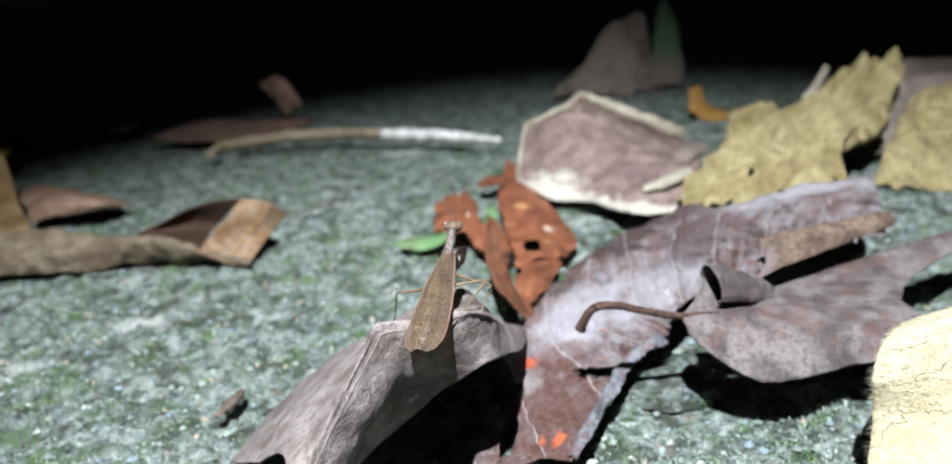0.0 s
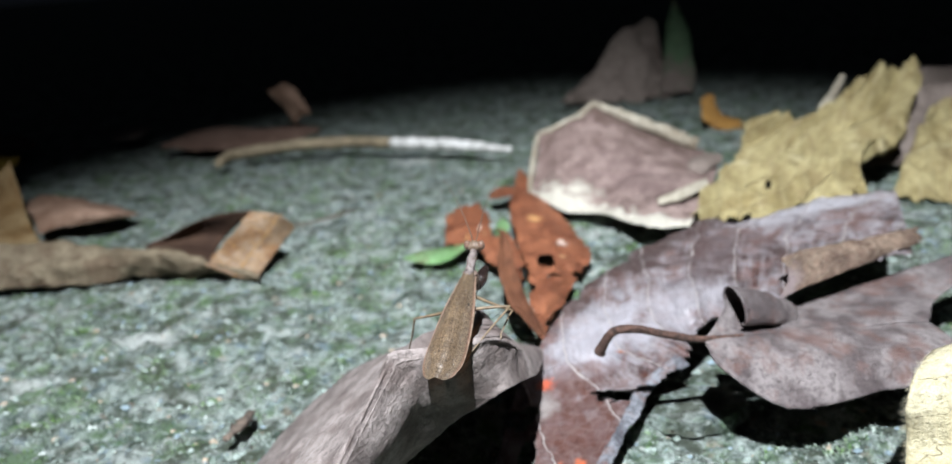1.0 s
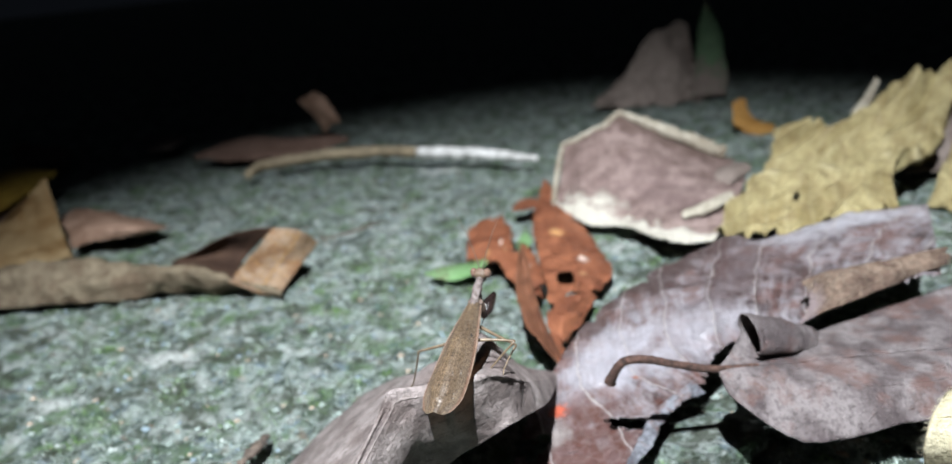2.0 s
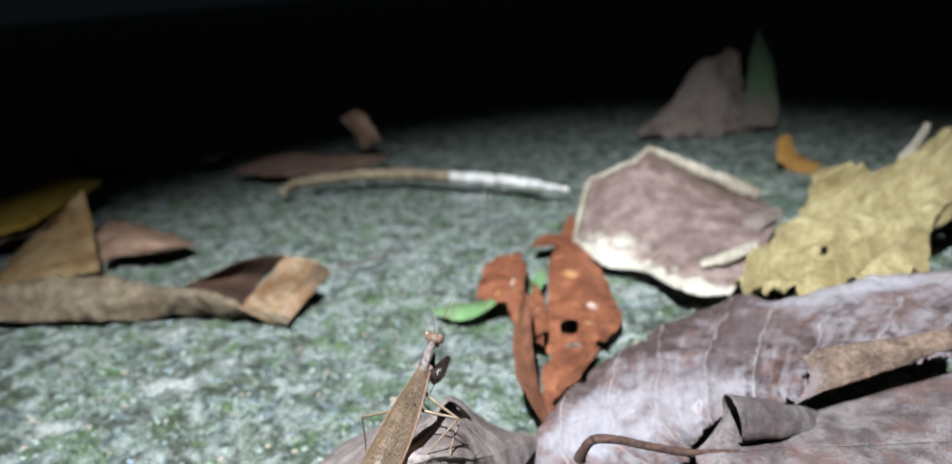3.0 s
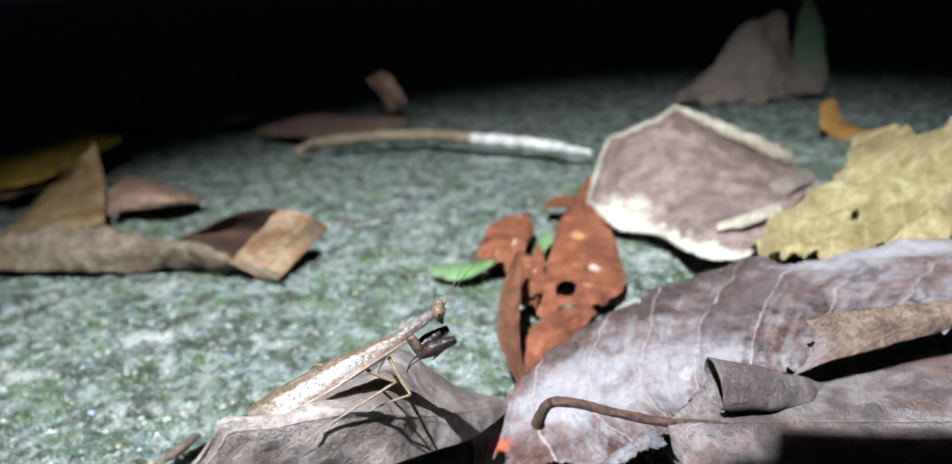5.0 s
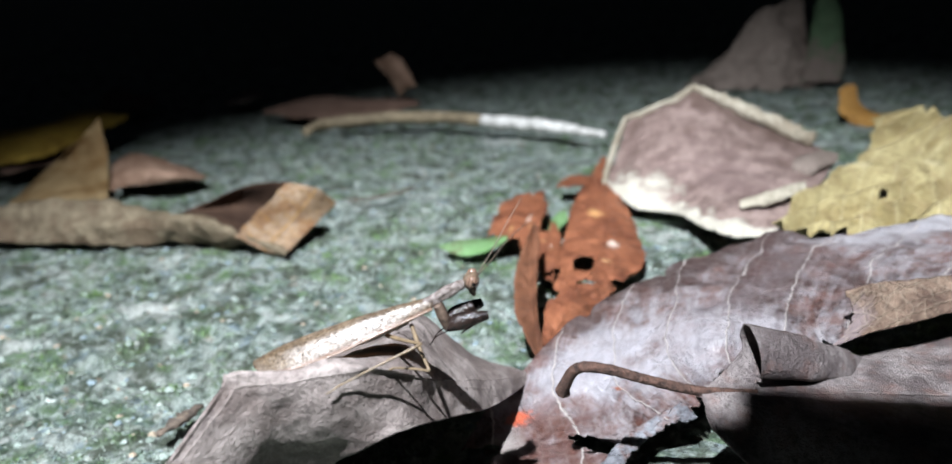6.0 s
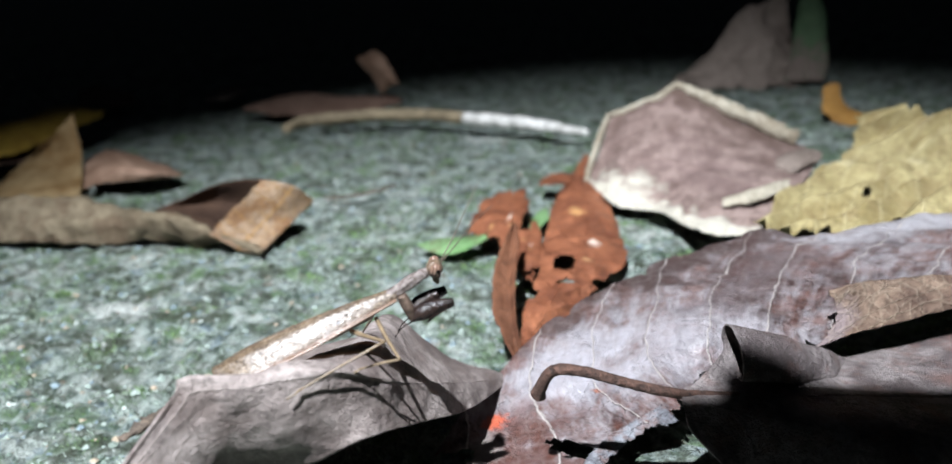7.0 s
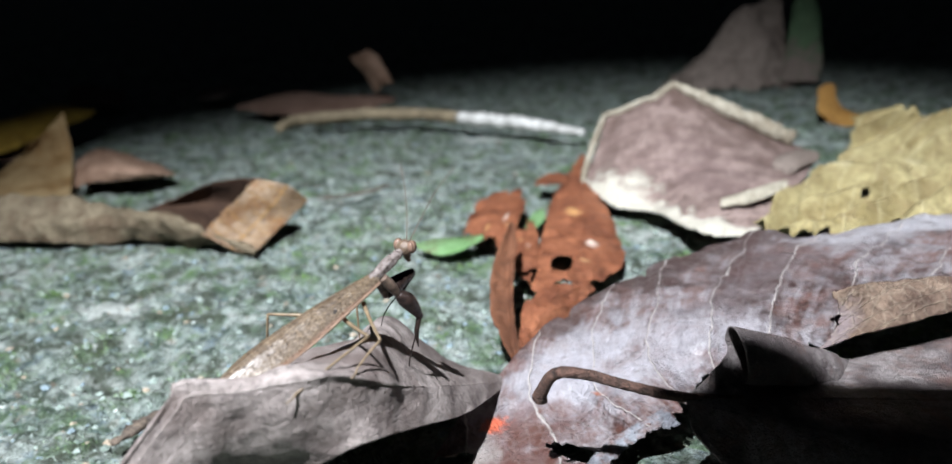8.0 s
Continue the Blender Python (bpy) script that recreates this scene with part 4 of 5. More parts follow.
folded_leaf()
sheet_leaf("ochre dried leaf standing on edge with pointed tip", "leaf", [
    [(-220.2, 283.1, 1), (-206.2, 285.4, 1), (-194.8, 290.6, 1), (-181.4, 294.4, 1)],
    [(-257.6, 335, -5.9), (-241.8, 338, 3), (-226.1, 338, 4.2), (-209.7, 335, 4.8)],
    [(-239.5, 340, 6), (-228.5, 343, 15.3), (-221.4, 345, 21.5), (-216.7, 345, 25.4)],
], OCHRE_LEAF, "leaf litter", 0.4, nu=40, nv=30, crinkle=1.0, size=12.0, ragged=0.03, seed=19.0)
sheet_leaf("golden-yellow leaf lying behind others in the dark", "leaf", [
    [(-284.4, 333.5, 6), (-252.7, 340.7, 6), (-252.3, 376.8, 8), (-260.8, 421.7, 8)],
    [(-316.5, 368.8, 14), (-288.5, 384.8, 14), (-287.1, 428.5, 14), (-265.2, 430.4, 8)],
], GOLD_LEAF, "leaf litter", 0.4, nu=40, nv=16, crinkle=1.2, size=16.0, ragged=0.05, seed=20.0, arch=3.0)
sheet_leaf("dark brown dried leaf lying flat under others", "leaf", [
    [(-261.4, 328.4, 3), (-251, 348.9, 3), (-245.1, 365.9, 3)],
    [(-302.6, 373.5, 5), (-270.9, 373.7, 6), (-264.5, 400.8, 5)],
], DARK_LEAF, "leaf litter", 0.4, nu=30, nv=16, crinkle=1.2, size=14.0, ragged=0.05, seed=21.0)
sheet_leaf("small pinkish dried leaf, cupped, on the slab", "leaf", [
    [(-190.8, 309, 1), (-176.6, 309.7, 3), (-162.5, 311.1, 4), (-157, 326, 1)],
    [(-200.3, 324, 5), (-181.8, 317, 8), (-163.5, 313.6, 7), (-157.9, 327.8, 1)],
    [(-226.6, 358.9, 1), (-220.7, 369.3, 3), (-189.1, 349.4, 3), (-159.9, 331.6, 1)],
], PINK_LEAF, "leaf litter", 0.4, nu=40, nv=20, crinkle=0.8, size=10.0, ragged=0.04, seed=22.0)
sheet_leaf("dark brown dried leaf lying flat beyond the twig", "leaf", [
    [(-200.6, 466.8, 1), (-161, 450.1, 1), (-132.6, 450.2, 1), (-108.2, 478.9, 1)],
    [(-202.6, 471.1, 2), (-187.3, 502.7, 5), (-146.8, 490, 5), (-112.3, 493.4, 2)],
], DARK_LEAF, "leaf litter", 0.4, nu=40, nv=16, crinkle=1.0, size=14.0, ragged=0.06, seed=23.0, arch=2.0)
sheet_leaf("small brown leaf standing upright in the dark", "leaf", [
    [(-133.2, 519, -0.5), (-139.1, 520, 10.9), (-144.7, 521, 17), (-148.8, 522, 22.6)],
    [(-126, 516, 5.9), (-129.9, 514, 15.2), (-137, 516, 21.1), (-144.1, 522, 25)],
    [(-120.3, 518, 6.1), (-123.7, 519, 14.3), (-128.9, 521, 23.9), (-135.4, 523, 27.6)],
], PINK_LEAF, "leaf litter", 0.4, nu=24, nv=12, crinkle=0.8, size=9.0, ragged=0.06, seed=24.0, arch=1.0)
sheet_leaf("small dull brown leaf scrap on the slab", "leaf", [
    [(-248.1, 506.3, 1), (-228.9, 498.9, 3), (-238.2, 545.6, 1)],
    [(-257.9, 525.2, 1), (-262.3, 561.4, 2), (-242.6, 556.2, 1)],
], FAR_LEAF, "leaf litter", 0.4, nu=24, nv=12, crinkle=0.8, size=9.0, ragged=0.06, seed=25.0, rib=False)
sheet_leaf("dull brown leaf scrap lying in the dark", "leaf", [
    [(-326.2, 486.6, 2), (-305.3, 488, 2), (-300.3, 509.3, 1)],
    [(-374, 550.8, 4), (-368.3, 564.3, 6), (-323.9, 541.6, 2)],
], DARK_LEAF, "leaf litter", 0.4, nu=24, nv=12, crinkle=0.8, size=9.0, ragged=0.06, seed=26.0, rib=False)
sheet_leaf("fresh green leaf fragment on the slab", "leaf fragment", [
    [(-35.1, 248.6, 1), (-26.8, 239, 2), (-19.7, 238.5, 3), (-13.8, 246.1, 4)],
    [(-35.1, 250.1, 1), (-29.3, 252.6, 2), (-22.5, 251.1, 3), (-14.6, 250.6, 4)],
], GREEN_LEAF, "green fragments", 0.3, nu=30, nv=12, crinkle=0.4, size=7.0, ragged=0.06, seed=27.0, arch=0.6, rib=False)
sheet_leaf("fresh green leaf fragment beside a red leaf", "leaf fragment", [
    [(-3.5, 256.9, 2), (-1.5, 259.6, 2), (0.8, 270.8, 2)],
    [(-4.4, 260.6, 2), (-4.3, 273.7, 2), (-1.5, 282.9, 2)],
], GREEN_LEAF, "green fragments", 0.3, nu=20, nv=10, crinkle=0.4, size=7.0, ragged=0.06, seed=28.0, rib=False)


# ---- pale leaf close to the lens ----
def pale_leaf():
    root = thing("pale_leaf", "pale cream leaf with dark cracks and a hairy edge", "leaf", "leaf litter")
    rails = [
    [(51.4, 99.2, 8), (58.4, 112, 12.7), (58.3, 113, 21), (61.2, 116, 25.7), (66.7, 122, 25)],
    [(61.5, 98.2, 8), (66.9, 108, 14.6), (68.4, 112, 20.8), (70.1, 116, 26.1), (73.3, 122, 27.2)],
    [(77.7, 96.5, 8), (84, 108, 18.6), (85.6, 112, 25.7), (87.3, 118, 29.1), (88.2, 125, 28.1)],
]
    part("blade", loft(rails, 50, 30, 0.3, 8.0, 0.01, 0.0, seed=29.0), PALE_LEAF, root, thick=0.5)
    rnd = random.Random(5)
    verts, faces = [], []
    for _ in range(260):
        s = rnd.random()
        p = spline(rails[0], s)
        q = p + Vector((-rnd.uniform(0.4, 1.3), rnd.uniform(-0.6, 0.3), rnd.uniform(-0.5, 0.5)))
        k = len(verts)
        verts += [(p + Vector((0.5, 0, 0.03))) * MM, (p + Vector((0.5, 0, -0.03))) * MM, q * MM]
        faces.append((k, k + 1, k + 2))
    me = bpy.data.meshes.new("hairs")
    me.from_pydata([tuple(v) for v in verts], [], faces)
    me.materials.append(HAIR_MAT)
    hairs = new("hairs", me)
    hairs.parent = root
    tagged(hairs, "fringe of fine pale hairs", kind="stuff")


pale_leaf()


# ---- twig, straw, wood chip, stone flake ----
def twig():
    root = thing("twig", "tan dead twig with a bare white end, on the slab", "twig")
    line = [
    [(-147.5, 407, 3), (-143.3, 425.7, 3), (-113.4, 435.6, 3.5), (-82.1, 429.6, 4), (-57.2, 416.9, 4.5), (-28.5, 405.1, 4), (5.1, 384.9, 3)],
][0]
    part("bark", tube(line[:5], [2.2, 3.0, 3.2, 3.1, 2.9], 12, 40, 0.25), TWIG_BARK, root)
    part("bare_wood", tube(line[4:], [3.0, 3.2, 1.5], 12, 30, 0.5), TWIG_BARE, root, "peeled white wood")


twig()
tagged(part("straw", tube([
    [(-82.1, 294.7, 1), (-71.2, 299.6, 1), (-60.4, 310.5, 1)],
][0], [0.3, 0.6, 0.4], 8, 16, 0.3), CHIP_MAT), "thin brown dry stalk lying on the slab", "twig")
tagged(part("wood_chip", tube([
    [(-63.3, 147.8, 1), (-61.3, 152.6, 1.5), (-60.4, 158.6, 1)],
][0], [0.7, 1.6, 0.8], 7, 14, 0.7, 0.5), CHIP_MAT), "dark splinter of wood lying on the slab", "wood chip")


# ---- mantis ----
def wing_mat():
    """Forewing: brown with a fine net of veins, dark specks and a waxy gloss; thin enough to let some light through."""
    mat, tree, shader = nodes_of("mantis_forewing", 0.42)
    coord = tree.nodes.new("ShaderNodeTexCoord")
    place = coord.outputs["Object"]
    uv = node(tree, "ShaderNodeSeparateXYZ", coord.outputs["UV"])
    lanes = node(tree, "ShaderNodeCombineXYZ", math_(tree, "MULTIPLY", uv.outputs[0], 40.0), math_(tree, "MULTIPLY", uv.outputs[1], 22.0), 0.0).outputs[0]
    long = node(tree, "ShaderNodeCombineXYZ", math_(tree, "MULTIPLY", uv.outputs[0], 7.0), math_(tree, "MULTIPLY", uv.outputs[1], 16.0), 0.0).outputs[0]
    cells = node(tree, "ShaderNodeTexVoronoi", lanes, None, 1.0, feature="DISTANCE_TO_EDGE").outputs[0]
    web = math_(tree, "SUBTRACT", 1.0, ramp(tree, cells, 0.02, 0.16))
    streak, blot, speck = noise_(tree, long, 1.0, 4.0, 0.6), noise_(tree, place, 420.0, 5.0, 0.65), noise_(tree, place, 2100.0, 3.0, 0.6)
    tone = mix(tree, ramp(tree, math_(tree, "ADD", math_(tree, "MULTIPLY", streak, 0.55), math_(tree, "MULTIPLY", blot, 0.45)), 0.38, 0.62), (0.15, 0.095, 0.05), (0.46, 0.33, 0.19))
    # flank colour is lightened to carry part of the wing's gloss
    flank = math_(tree, "SUBTRACT", 1.0, ramp(tree, math_(tree, "ADD", uv.outputs[1], math_(tree, "MULTIPLY", blot, 0.12)), 0.46, 0.58))
    tone = mix(tree, math_(tree, "MULTIPLY", flank, 0.4), tone, (0.44, 0.35, 0.25))
    tone = mix(tree, math_(tree, "MULTIPLY", web, 0.7), tone, (0.075, 0.05, 0.033))
    tone = mix(tree, math_(tree, "MULTIPLY", ramp(tree, speck, 0.58, 0.66), 0.7), tone, (0.045, 0.03, 0.02))
    tone = mix(tree, math_(tree, "MULTIPLY", math_(tree, "SUBTRACT", 1.0, ramp(tree, uv.outputs[1], 0.08, 0.2)), 0.8), tone, (0.33, 0.185, 0.12))
    dot = node(tree, "ShaderNodeVectorMath", node(tree, "ShaderNodeVectorMath", coord.outputs["UV"], (0.265, 0.34, 0.0), operation="SUBTRACT").outputs[0], (1.0, 0.22, 0.0), operation="MULTIPLY").outputs[0]
    dot = node(tree, "ShaderNodeVectorMath", dot, operation="LENGTH").outputs[1]
    tone = mix(tree, math_(tree, "SUBTRACT", 1.0, ramp(tree, dot, 0.010, 0.018)), tone, (0.015, 0.01, 0.008))
    tree.links.new(tone, shader.inputs["Base Color"])
    shader.inputs["Specular IOR Level"].default_value = 0.9
    dull = math_(tree, "MAXIMUM", math_(tree, "MULTIPLY", web, 0.6), ramp(tree, speck, 0.53, 0.6))
    dashes = node(tree, "ShaderNodeCombineXYZ", math_(tree, "MULTIPLY", uv.outputs[0], 30.0), math_(tree, "MULTIPLY", uv.outputs[1], 26.0), 0.0).outputs[0]
    dull = math_(tree, "MAXIMUM", dull, ramp(tree, noise_(tree, dashes, 1.0, 2.0, 0.5), 0.56, 0.64))
    tree.links.new(math_(tree, "SUBTRACT", 1.0, math_(tree, "MULTIPLY", dull, 0.9)), shader.inputs["Coat Weight"])
    tone = mix(tree, math_(tree, "MULTIPLY", ramp(tree, noise_(tree, dashes, 1.0, 2.0, 0.5), 0.58, 0.66), 0.7), tone, (0.05, 0.034, 0.022))
    tree.links.new(tone, shader.inputs["Base Color"])
    shader.inputs["Coat Roughness"].default_value = 0.45
    shader.inputs["Coat IOR"].default_value = 1.95
    relief(tree, shader, math_(tree, "ADD", math_(tree, "MULTIPLY", web, -0.8), math_(tree, "ADD", math_(tree, "MULTIPLY", speck, 0.9), math_(tree, "MULTIPLY", blot, 0.4))), 1.0, 0.00010)
    thin = node(tree, "ShaderNodeBsdfTranslucent")
    tree.links.new(tone, thin.inputs[0])
    both = node(tree, "ShaderNodeMixShader", 0.2)
    tree.links.new(shader.outputs[0], both.inputs[1])
    tree.links.new(thin.outputs[0], both.inputs[2])
    clear = node(tree, "ShaderNodeBsdfTransparent", (0.85, 0.62, 0.42, 1))
    film = node(tree, "ShaderNodeMixShader", 0.28)
    tree.links.new(both.outputs[0], film.inputs[1])
    tree.links.new(clear.outputs[0], film.inputs[2])
    tree.links.new(film.outputs[0], tree.nodes["Material Output"].inputs[0])
    return mat


def eye_mat():
    """Compound eye: brown with dark bands, a small black spot on its outer side, glossy."""
    mat, tree, shader = nodes_of("mantis_eye", 0.15)
    place = tree.nodes.new("ShaderNodeTexCoord").outputs["Object"]
    xyz = node(tree, "ShaderNodeSeparateXYZ", place)
    bands = math_(tree, "SINE", math_(tree, "MULTIPLY", xyz.outputs[0], 14000.0))
    tone = mix(tree, ramp(tree, bands, 0.2, 0.9), (0.20, 0.125, 0.09), (0.085, 0.05, 0.036))
    away = math_(tree, "ABSOLUTE", xyz.outputs[1])
    gap = node(tree, "ShaderNodeVectorMath", node(tree, "ShaderNodeCombineXYZ", xyz.outputs[0], away, xyz.outputs[2]).outputs[0], (0.0008, 0.0019, 0.0003), operation="SUBTRACT").outputs[0]
    gap = node(tree, "ShaderNodeVectorMath", gap, operation="LENGTH").outputs[1]
    tone = mix(tree, math_(tree, "SUBTRACT", 1.0, ramp(tree, gap, 0.00022, 0.00034)), tone, (0.01, 0.007, 0.006))
    tree.links.new(tone, shader.inputs["Base Color"])
    shader.inputs["Coat Weight"].default_value = 0.5
    return mat


WING = wing_mat()
WING_SIDE = plain_mat("mantis_wing_margin", (0.13, 0.085, 0.058), (0.27, 0.185, 0.135), 700.0, 0.3, 0.3, 0.0001)
SHELL = plain_mat("mantis_thorax", (0.06, 0.04, 0.03), (0.33, 0.28, 0.26), 1300.0, 0.26, 1.0, 0.0004, 1.0)
BELLY = plain_mat("mantis_abdomen", (0.16, 0.14, 0.12), (0.40, 0.36, 0.32), 700.0, 0.45, 0.8, 0.0005)
LEG = plain_mat("mantis_leg", (0.10, 0.07, 0.042), (0.24, 0.175, 0.105), 700.0, 0.4, 0.3, 0.0002)
ARM = plain_mat("mantis_foreleg", (0.006, 0.004, 0.004), (0.035, 0.022, 0.018), 900.0, 0.24, 0.6, 0.0003)
COXA = plain_mat("mantis_coxa", (0.025, 0.016, 0.012), (0.20, 0.14, 0.105), 1400.0, 0.35, 0.6, 0.0003)
HEAD = plain_mat("mantis_head", (0.07, 0.045, 0.03), (0.22, 0.155, 0.105), 1100.0, 0.3, 0.6, 0.0003)
EYE_MAT = eye_mat()
ANTENNA = plain_mat("mantis_antenna", (0.09, 0.07, 0.05), (0.17, 0.13, 0.10), 900.0, 0.5)

HIPS = {"far_mid": (2.4, 0.9, -2.0), "near_mid": (2.4, -0.9, -2.1), "far_hind": (-1.4, 1.0, -2.3), "near_hind": (-1.2, -1.0, -2.5)}
LENGTHS = {"far_mid": (7.0, 6.0), "near_mid": (8.0, 5.4), "far_hind": (9.5, 9.5), "near_hind": (7.5, 12.0)}
SIZE = 0.9
mantis_parts = {}


def mantis():
    root = thing("mantis", "small brown mottled mantis perched on a rolled dead leaf", "mantis")
    mantis_parts["body"] = root
    root.scale = (SIZE, SIZE, SIZE)
    part("abdomen", tube([(2, 0, -1.0), (-3, 0, -1.6), (-8, 0, -1.5), (-12, 0, -1.4), (-16, 0, -1.0)], [1.2, 1.3, 1.35, 1.3, 0.4], 16, 40, 0.08), BELLY, root, "grey segmented abdomen")
    for s in (1, -1):
        over, peak = (0.4, 0.86) if s > 0 else (0.0, 0.92)
        top = [(5.8, -over * 0.5 * s, 0.75 * peak), (-2, -over * s, 1.1 * peak), (-8.2, -over * s, 0.95 * peak), (-14.6, -over * s, 0.4 * peak), (-19.4, -over * 0.6 * s, -0.6)]
        shoulder = [(6.0, 0.55 * s, 0.45), (-2, 0.85 * s, 0.65), (-8.2, 1.15 * s, 0.4), (-14.6, 1.3 * s, -0.1), (-19.5, 0.5 * s, -0.75)]
        flank = [(6.0, 0.95 * s, 0.0), (-2, 1.75 * s, -0.25), (-8.2, 2.35 * s, -0.75), (-14.6, 2.55 * s, -1.3), (-19.2, 1.3 * s, -1.4)]
        low = [(5.7, 1.2 * s, -0.6), (-2, 2.5 * s, -1.15), (-8.2, 3.1 * s, -1.75), (-14.6, 3.25 * s, -1.95), (-18.2, 2.4 * s, -1.7)]
        part("forewing", loft([low, flank, shoulder, top], 100, 30, 0.05, 1.2, 0.01, 0.0, seed=30.0 + s), WING, root, "mottled brown forewing", thick=0.05)
        rim = [(5.8, 1.22 * s, -0.65), (-2, 2.52 * s, -1.2), (-8.2, 3.12 * s, -1.8), (-14.6, 3.27 * s, -2.0), (-17.9, 2.5 * s, -1.75)]
        part("wing_margin", tube(rim, [0.18, 0.2, 0.15, 0.11, 0.07], 8, 40), WING_SIDE, root, "pale brown wing margin")
    part("thorax", tube([(2.2, 0, -0.7), (4.6, 0, -0.3), (6.6, 0, 0.15), (9.0, 0, 0.7), (11.4, 0, 1.2)], [1.2, 1.0, 0.8, 0.9, 0.55], 18, 60, 0.3), SHELL, root, "narrow glossy thorax")
    head = part("head", join(oval((1.15, 1.4, 1.2), (0.5, 0, 0.0), 0.1), oval((0.6, 0.65, 1.0), (0.9, 0, -1.0), 0.1), oval((0.35, 0.3, 0.4), (1.2, 0, -1.9))), HEAD, root, "reddish-brown triangular head")
    mantis_parts["head"] = head
    for s in (1, -1):
        part("eye", oval((0.8, 0.66, 0.95), (0.55, 1.32 * s, 0.3)), EYE_MAT, head, "round reddish compound eye with dark spot")
        part("antenna", tube([(1.2, 0.3 * s, 0.9), (2.6, 1.4 * s, 4.2), (4.0, 3.0 * s, 8.0), (5.6, 5.2 * s, 11.5)], [0.09, 0.075, 0.06, 0.04], 6, 24), ANTENNA, head, "thin dark antenna")
    for key, (long, shank) in LENGTHS.items():
        femur = part("leg", tube([(0, 0, 0), (long * 0.5, 0, 0.1), (long, 0, 0)], [0.32, 0.27, 0.2], 8, 14), LEG, root, "thin pale brown walking leg")
        shin = part("shin", join(tube([(0, 0, 0), (shank * 0.5, 0, 0.1), (shank, 0, 0)], [0.2, 0.16, 0.13], 7, 12), tube([(shank, 0, 0), (shank + 0.7, 0, -0.3), (shank + 1.7, 0, -0.35)], [0.15, 0.13, 0.08], 6, 8)), LEG, femur)
        mantis_parts[key] = (femur, shin)
    for key, s in (("far_arm", 1), ("near_arm", -1)):
        coxa = part("foreleg", tube([(0, 0, 0), (2.0, 0, 0.1), (4.0, 0, 0)], [0.65, 0.8, 0.5], 12, 16), COXA, root, "speckled raptorial foreleg")
        thigh = part("foreleg_thigh", tube([(0, 0, 0), (1.8, 0, 0.35), (4.0, 0, 0.25), (6.0, 0, 0)], [0.6, 1.25, 0.95, 0.5], 12, 20), ARM, coxa, "black glossy foreleg thigh")
        claw = part("foreleg_claw", join(tube([(0, 0, 0), (2.2, 0, -0.3), (4.6, 0, 0.1)], [0.42, 0.36, 0.08], 8, 12), tube([(2.2, 0, -0.3), (4.6, 0, -1.0), (7.4, 0, -1.5), (9.2, 0, -0.9)], [0.13, 0.11, 0.09, 0.05], 6, 12)), ARM, coxa)
        mantis_parts[key] = (coxa, thigh, claw)


mantis()

# ---- small litter on the slab ----
pile("grit", "loose mineral grit scattered over the slab", "grit", GRIT_MAT, 13000, 3, grit_bit)
pile("moss", "tiny tufts of green moss on the slab", "moss", MOSS_MAT, 30000, 4, moss_bit)


def stone_flake():
    bm = bmesh.new()
    ring = [(24.5, 145), (29, 152), (36, 156), (44, 154), (46, 147), (41, 142.5), (33, 141)]
    lower = [bm.verts.new((x * MM, y * MM, -1.5 * MM)) for x, y in ring]
    upper = [bm.verts.new(((x * 0.96 + 35 * 0.04) * MM, (y * 0.96 + 148 * 0.04) * MM, (1.9 + 0.5 * wave(x, y, 1, 4)) * MM)) for x, y in ring]
    for k in range(7):
        bm.faces.new((lower[k], lower[(k + 1) % 7], upper[(k + 1) % 7], upper[k]))
    bm.faces.new(upper)
    bm.faces.new(lower[::-1])
    bmesh.ops.triangulate(bm, faces=bm.faces)
    bmesh.ops.subdivide_edges(bm, edges=bm.edges, cuts=5, use_grid_fill=True)
    for v in bm.verts:
        c = v.co / MM
        v.co += Vector((wave(c.x, c.y, c.z, 2.5), wave(c.x, c.y, c.z + 9, 2.5), wave(c.x, c.y, c.z + 5, 3.0))) * 0.5 * MM
    tagged(part("stone_flake", bm, GROUND), "flat grey-green flake of concrete lying on the slab", "stone")


stone_flake()


def phone():
    """The phone that films, its lens just before it; its shadow slides over the stalked leaf."""
    root = thing("phone", "black slab phone held over the leaves, shading one", "phone")
    bm = bmesh.new()
    bmesh.ops.create_cube(bm, size=1.0)
    for v in bm.verts:
        v.co = Vector((v.co.x * 152 + 63, v.co.y * 74 + 53.2, v.co.z * 8 + 11)) * MM
    bmesh.ops.bevel(bm, geom=[e for e in bm.edges if abs((e.verts[0].co - e.verts[1].co).z) > 4 * MM], offset=5 * MM, segments=6, affect="EDGES")
    bmesh.ops.bevel(bm, geom=[e for e in bm.edges if abs((e.verts[0].co - e.verts[1].co).z) < 1 * MM and len(e.link_faces) == 2 and e.calc_face_angle(0) > 1], offset=1.2 * MM, segments=2, affect="EDGES")
    part("body", bm, PHONE_MAT, root)
    part("camera_bump", tube([(0, 34, 5.0), (0, 34.001, 7.4)], [7.0, 7.4], 24, 2), PHONE_MAT, root, "black round camera bump")
    return root


PHONE_MAT = plain_mat("black_plastic", (0.01, 0.01, 0.01), (0.02, 0.02, 0.02), 300.0, 0.4)
shade_phone = phone()


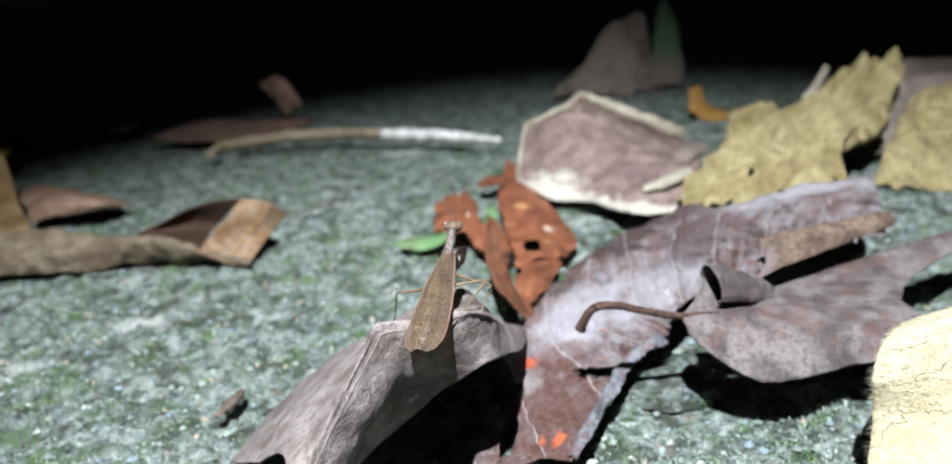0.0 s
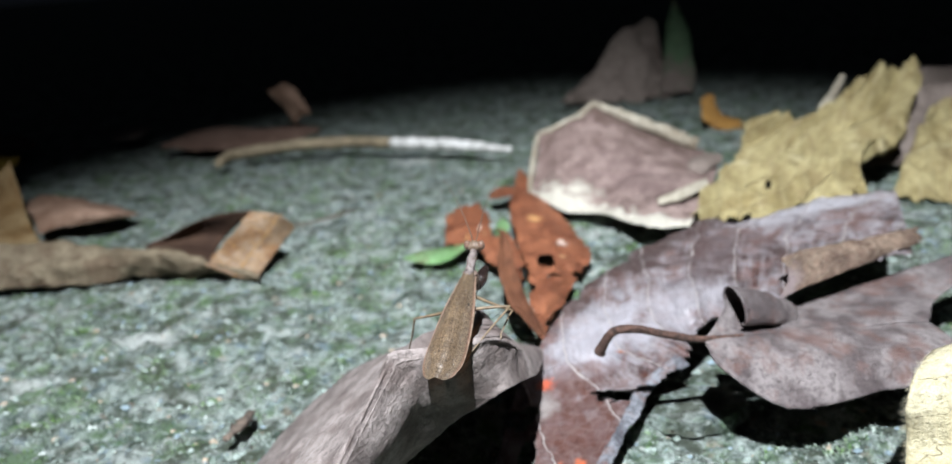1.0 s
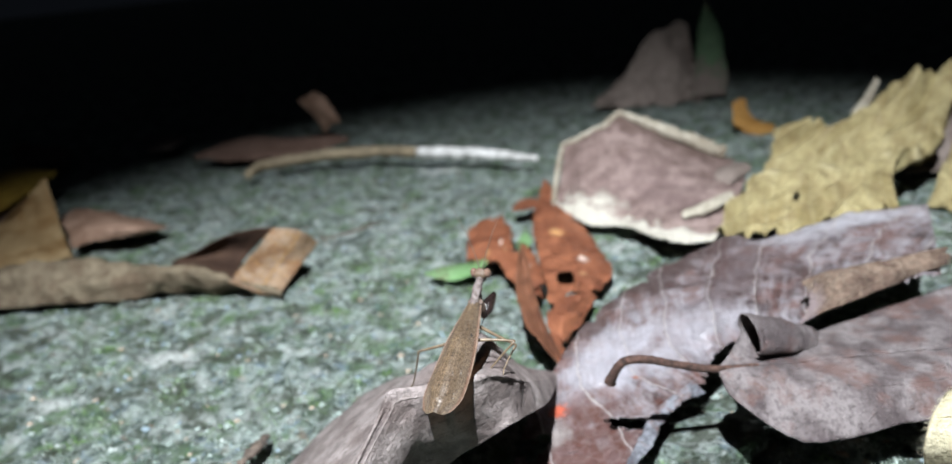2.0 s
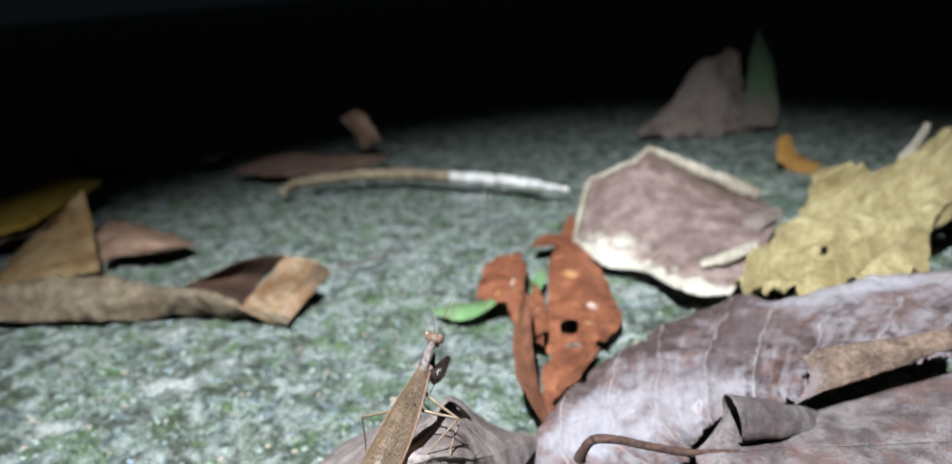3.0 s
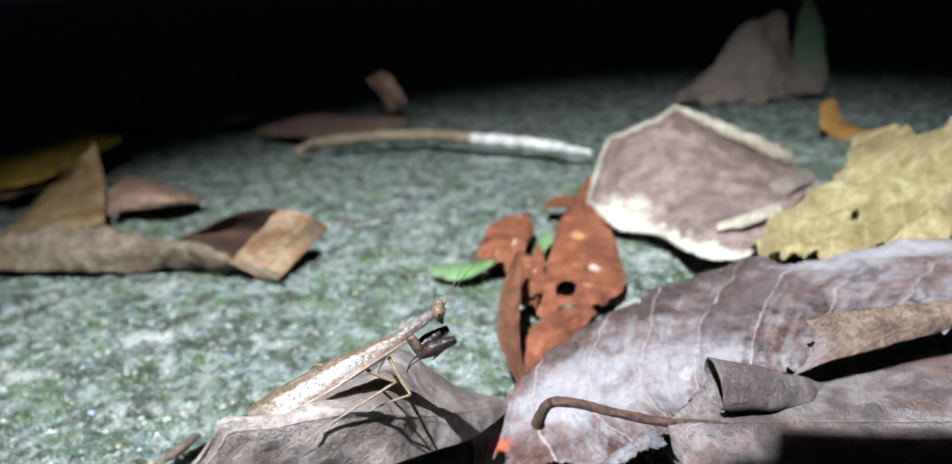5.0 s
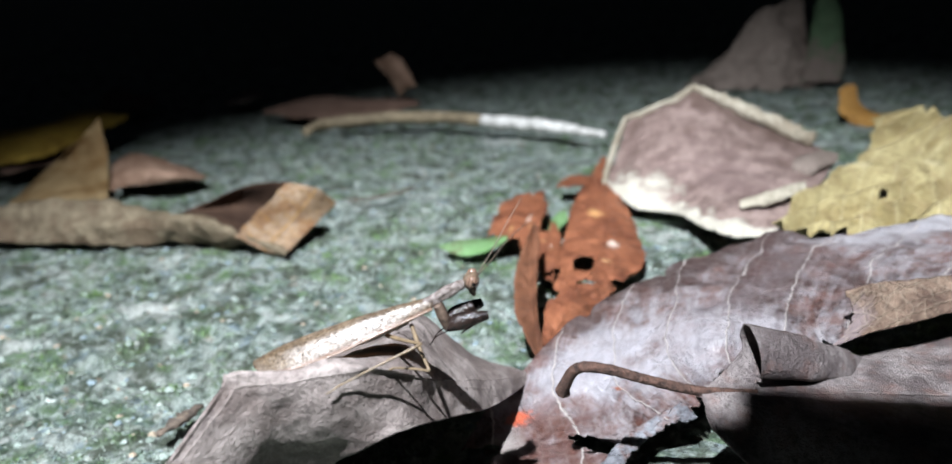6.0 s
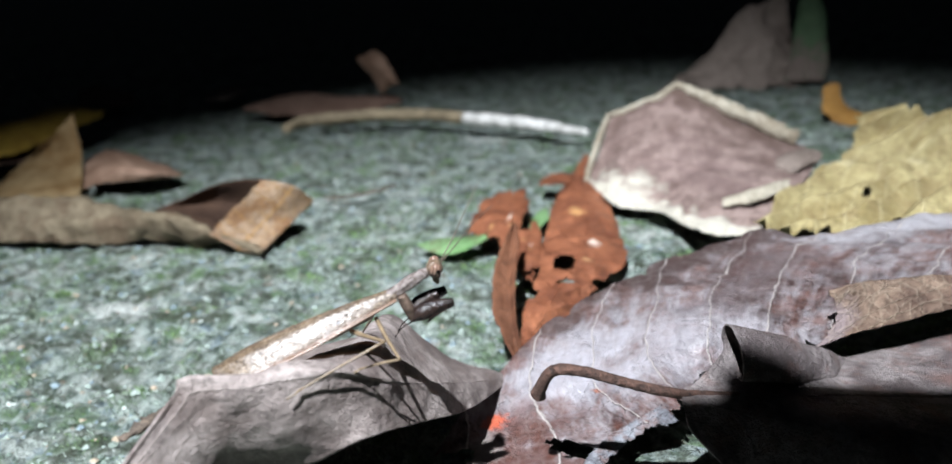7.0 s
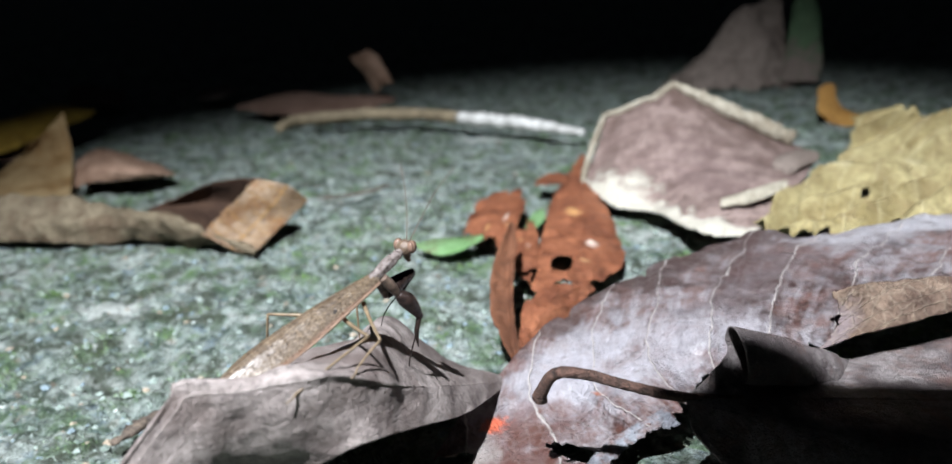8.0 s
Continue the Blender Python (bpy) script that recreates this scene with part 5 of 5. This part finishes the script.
# ---- movement ----
# seconds, place (mm), pitch, heading, roll
BODY = [
    (0.0, -9.5, 118.8, 42.2, 15, 78.7, 0), (0.5, -9.7, 118.8, 42.3, 15, 79, 0), (1.0, -9.0, 119.0, 42.5, 15.5, 77, 0), (1.5, -8.5, 119.2, 42.7, 16.2, 74.5, 0),
    (1.7, -8.5, 119.4, 42.8, 16, 75, 0), (2.8, -9.5, 121.4, 43.1, 16, 78, 0), (3.0, -9.6, 121.6, 43.2, 15.7, 77.7, 0), (3.5, -8.1, 124.3, 40.8, 11.4, 59.9, 0),
    (4.0, -6.5, 123.6, 39.8, 10.9, 36.5, -1), (4.5, -6.1, 124.2, 40.7, 13.0, 40.0, 0), (4.7, -5.9, 124.0, 40.7, 13, 38, 0), (5.8, -4.2, 121.3, 40.5, 10.7, 23, 0),
    (6.0, -4.2, 121.2, 40.5, 10.7, 22.2, 0), (6.5, -4.1, 121.3, 40.9, 11.0, 25.1, 1), (7.0, -5.0, 122.6, 40.6, 12.5, 29, 1), (7.5, -6.2, 124.3, 40.5, 14.6, 35.9, 0),
    (8.0, -7.8, 126.6, 40.4, 12.5, 54.0, 0),
]
FEET = {"far_mid": (-9.0, 134.0, 31.2), "near_mid": (-3.7, 117.2, 35.3), "far_hind": (-19.5, 126.0, 29.0), "near_hind": (-8.7, 111.2, 35.4)}
BEND = {"far_mid": (0.6, 1.0, -0.3), "near_mid": (1.0, -0.7, -0.1), "far_hind": (0.0, 0.2, 1.0), "near_hind": (1.0, -0.7, 0.1)}
# seconds, head turn, head nod
GAZE = [(0.0, 0, 0), (1.7, 0, 0), (3.2, -15, -10), (4.0, -25, -15), (4.7, -25, -20), (6.0, -10, -25), (7.0, -10, -25), (7.5, -5, -15), (8.0, 10, -20)]
# seconds, how far the near foreleg reaches down
REACH = [(0.0, 0.0), (7.4, 0.0), (7.6, 0.15), (8.0, 1.0)]


def between(rows, t, k):
    return float(np.interp(t, [r[0] for r in rows], [r[k] for r in rows]))


def limb(start, end, first, second, bend):
    """Poses of two straight limbs from start to end, the joint towards bend; the second in the first one's space."""
    reach = end - start
    d = min(reach.length, (first + second) * 0.995)
    axis = reach.normalized()
    out = (bend - axis * bend.dot(axis)).normalized()
    along = (first ** 2 - second ** 2 + d * d) / (2 * d)
    joint = start + axis * along + out * math.sqrt(max(first ** 2 - along ** 2, 0.0))

    def aim(a, b):
        x = (b - a).normalized()
        y = x.cross(out).normalized() if abs(x.dot(out)) < 0.999 else x.orthogonal().normalized()
        z = x.cross(y)
        return Matrix.Translation(a * MM) @ Matrix((x, y, z)).transposed().to_4x4()
    upper = aim(start, joint)
    lower = aim(joint, start + axis * d)
    return upper, upper.inverted() @ lower


def motions():
    body_rows, head_rows = [], []
    legs = {k: ([], []) for k in HIPS}
    arms = {"far_arm": ([], [], []), "near_arm": ([], [], [])}
    for t, x, y, z, pitch, heading, roll in BODY:
        m = pose(x * MM, y * MM, z * MM, roll, -pitch, heading)
        body_rows.append((t, m))
        head_rows.append((t, pose(11.6 * MM, 0, 1.45 * MM, 0, -between(GAZE, t, 2), between(GAZE, t, 1))))
        back = m.inverted()
        for key, hip in HIPS.items():
            foot = (back @ (Vector(FEET[key]) * MM)) / MM / SIZE
            a, b = limb(Vector(hip), foot, LENGTHS[key][0], LENGTHS[key][1] + 1.0, Vector(BEND[key]))
            legs[key][0].append((t, a))
            legs[key][1].append((t, b))
        for key, s in (("far_arm", 1), ("near_arm", -1)):
            r = between(REACH, t, 1) if s < 0 else 0.1 * between(REACH, t, 1)
            coxa = pose(6.6 * MM, 0.75 * s * MM, -0.4 * MM, 0, 84 - 15 * r, 6 * s)
            thigh = pose(3.9 * MM, 0, 0, 0, -92 - 4 * s + 85 * r, 0)
            claw = thigh @ pose(5.9 * MM, 0, -0.3 * MM, 0, 166 - 123 * r, 0)
            for rows, value in zip(arms[key], (coxa, thigh, claw)):
                rows.append((t, value))
    walk(shade_phone, PATH)
    walk(mantis_parts["body"], body_rows)
    walk(mantis_parts["head"], head_rows)
    for key, (a, b) in legs.items():
        walk(mantis_parts[key][0], a)
        walk(mantis_parts[key][1], b)
    for key, rows in arms.items():
        for ob, r in zip(mantis_parts[key], rows):
            walk(ob, r)


motions()
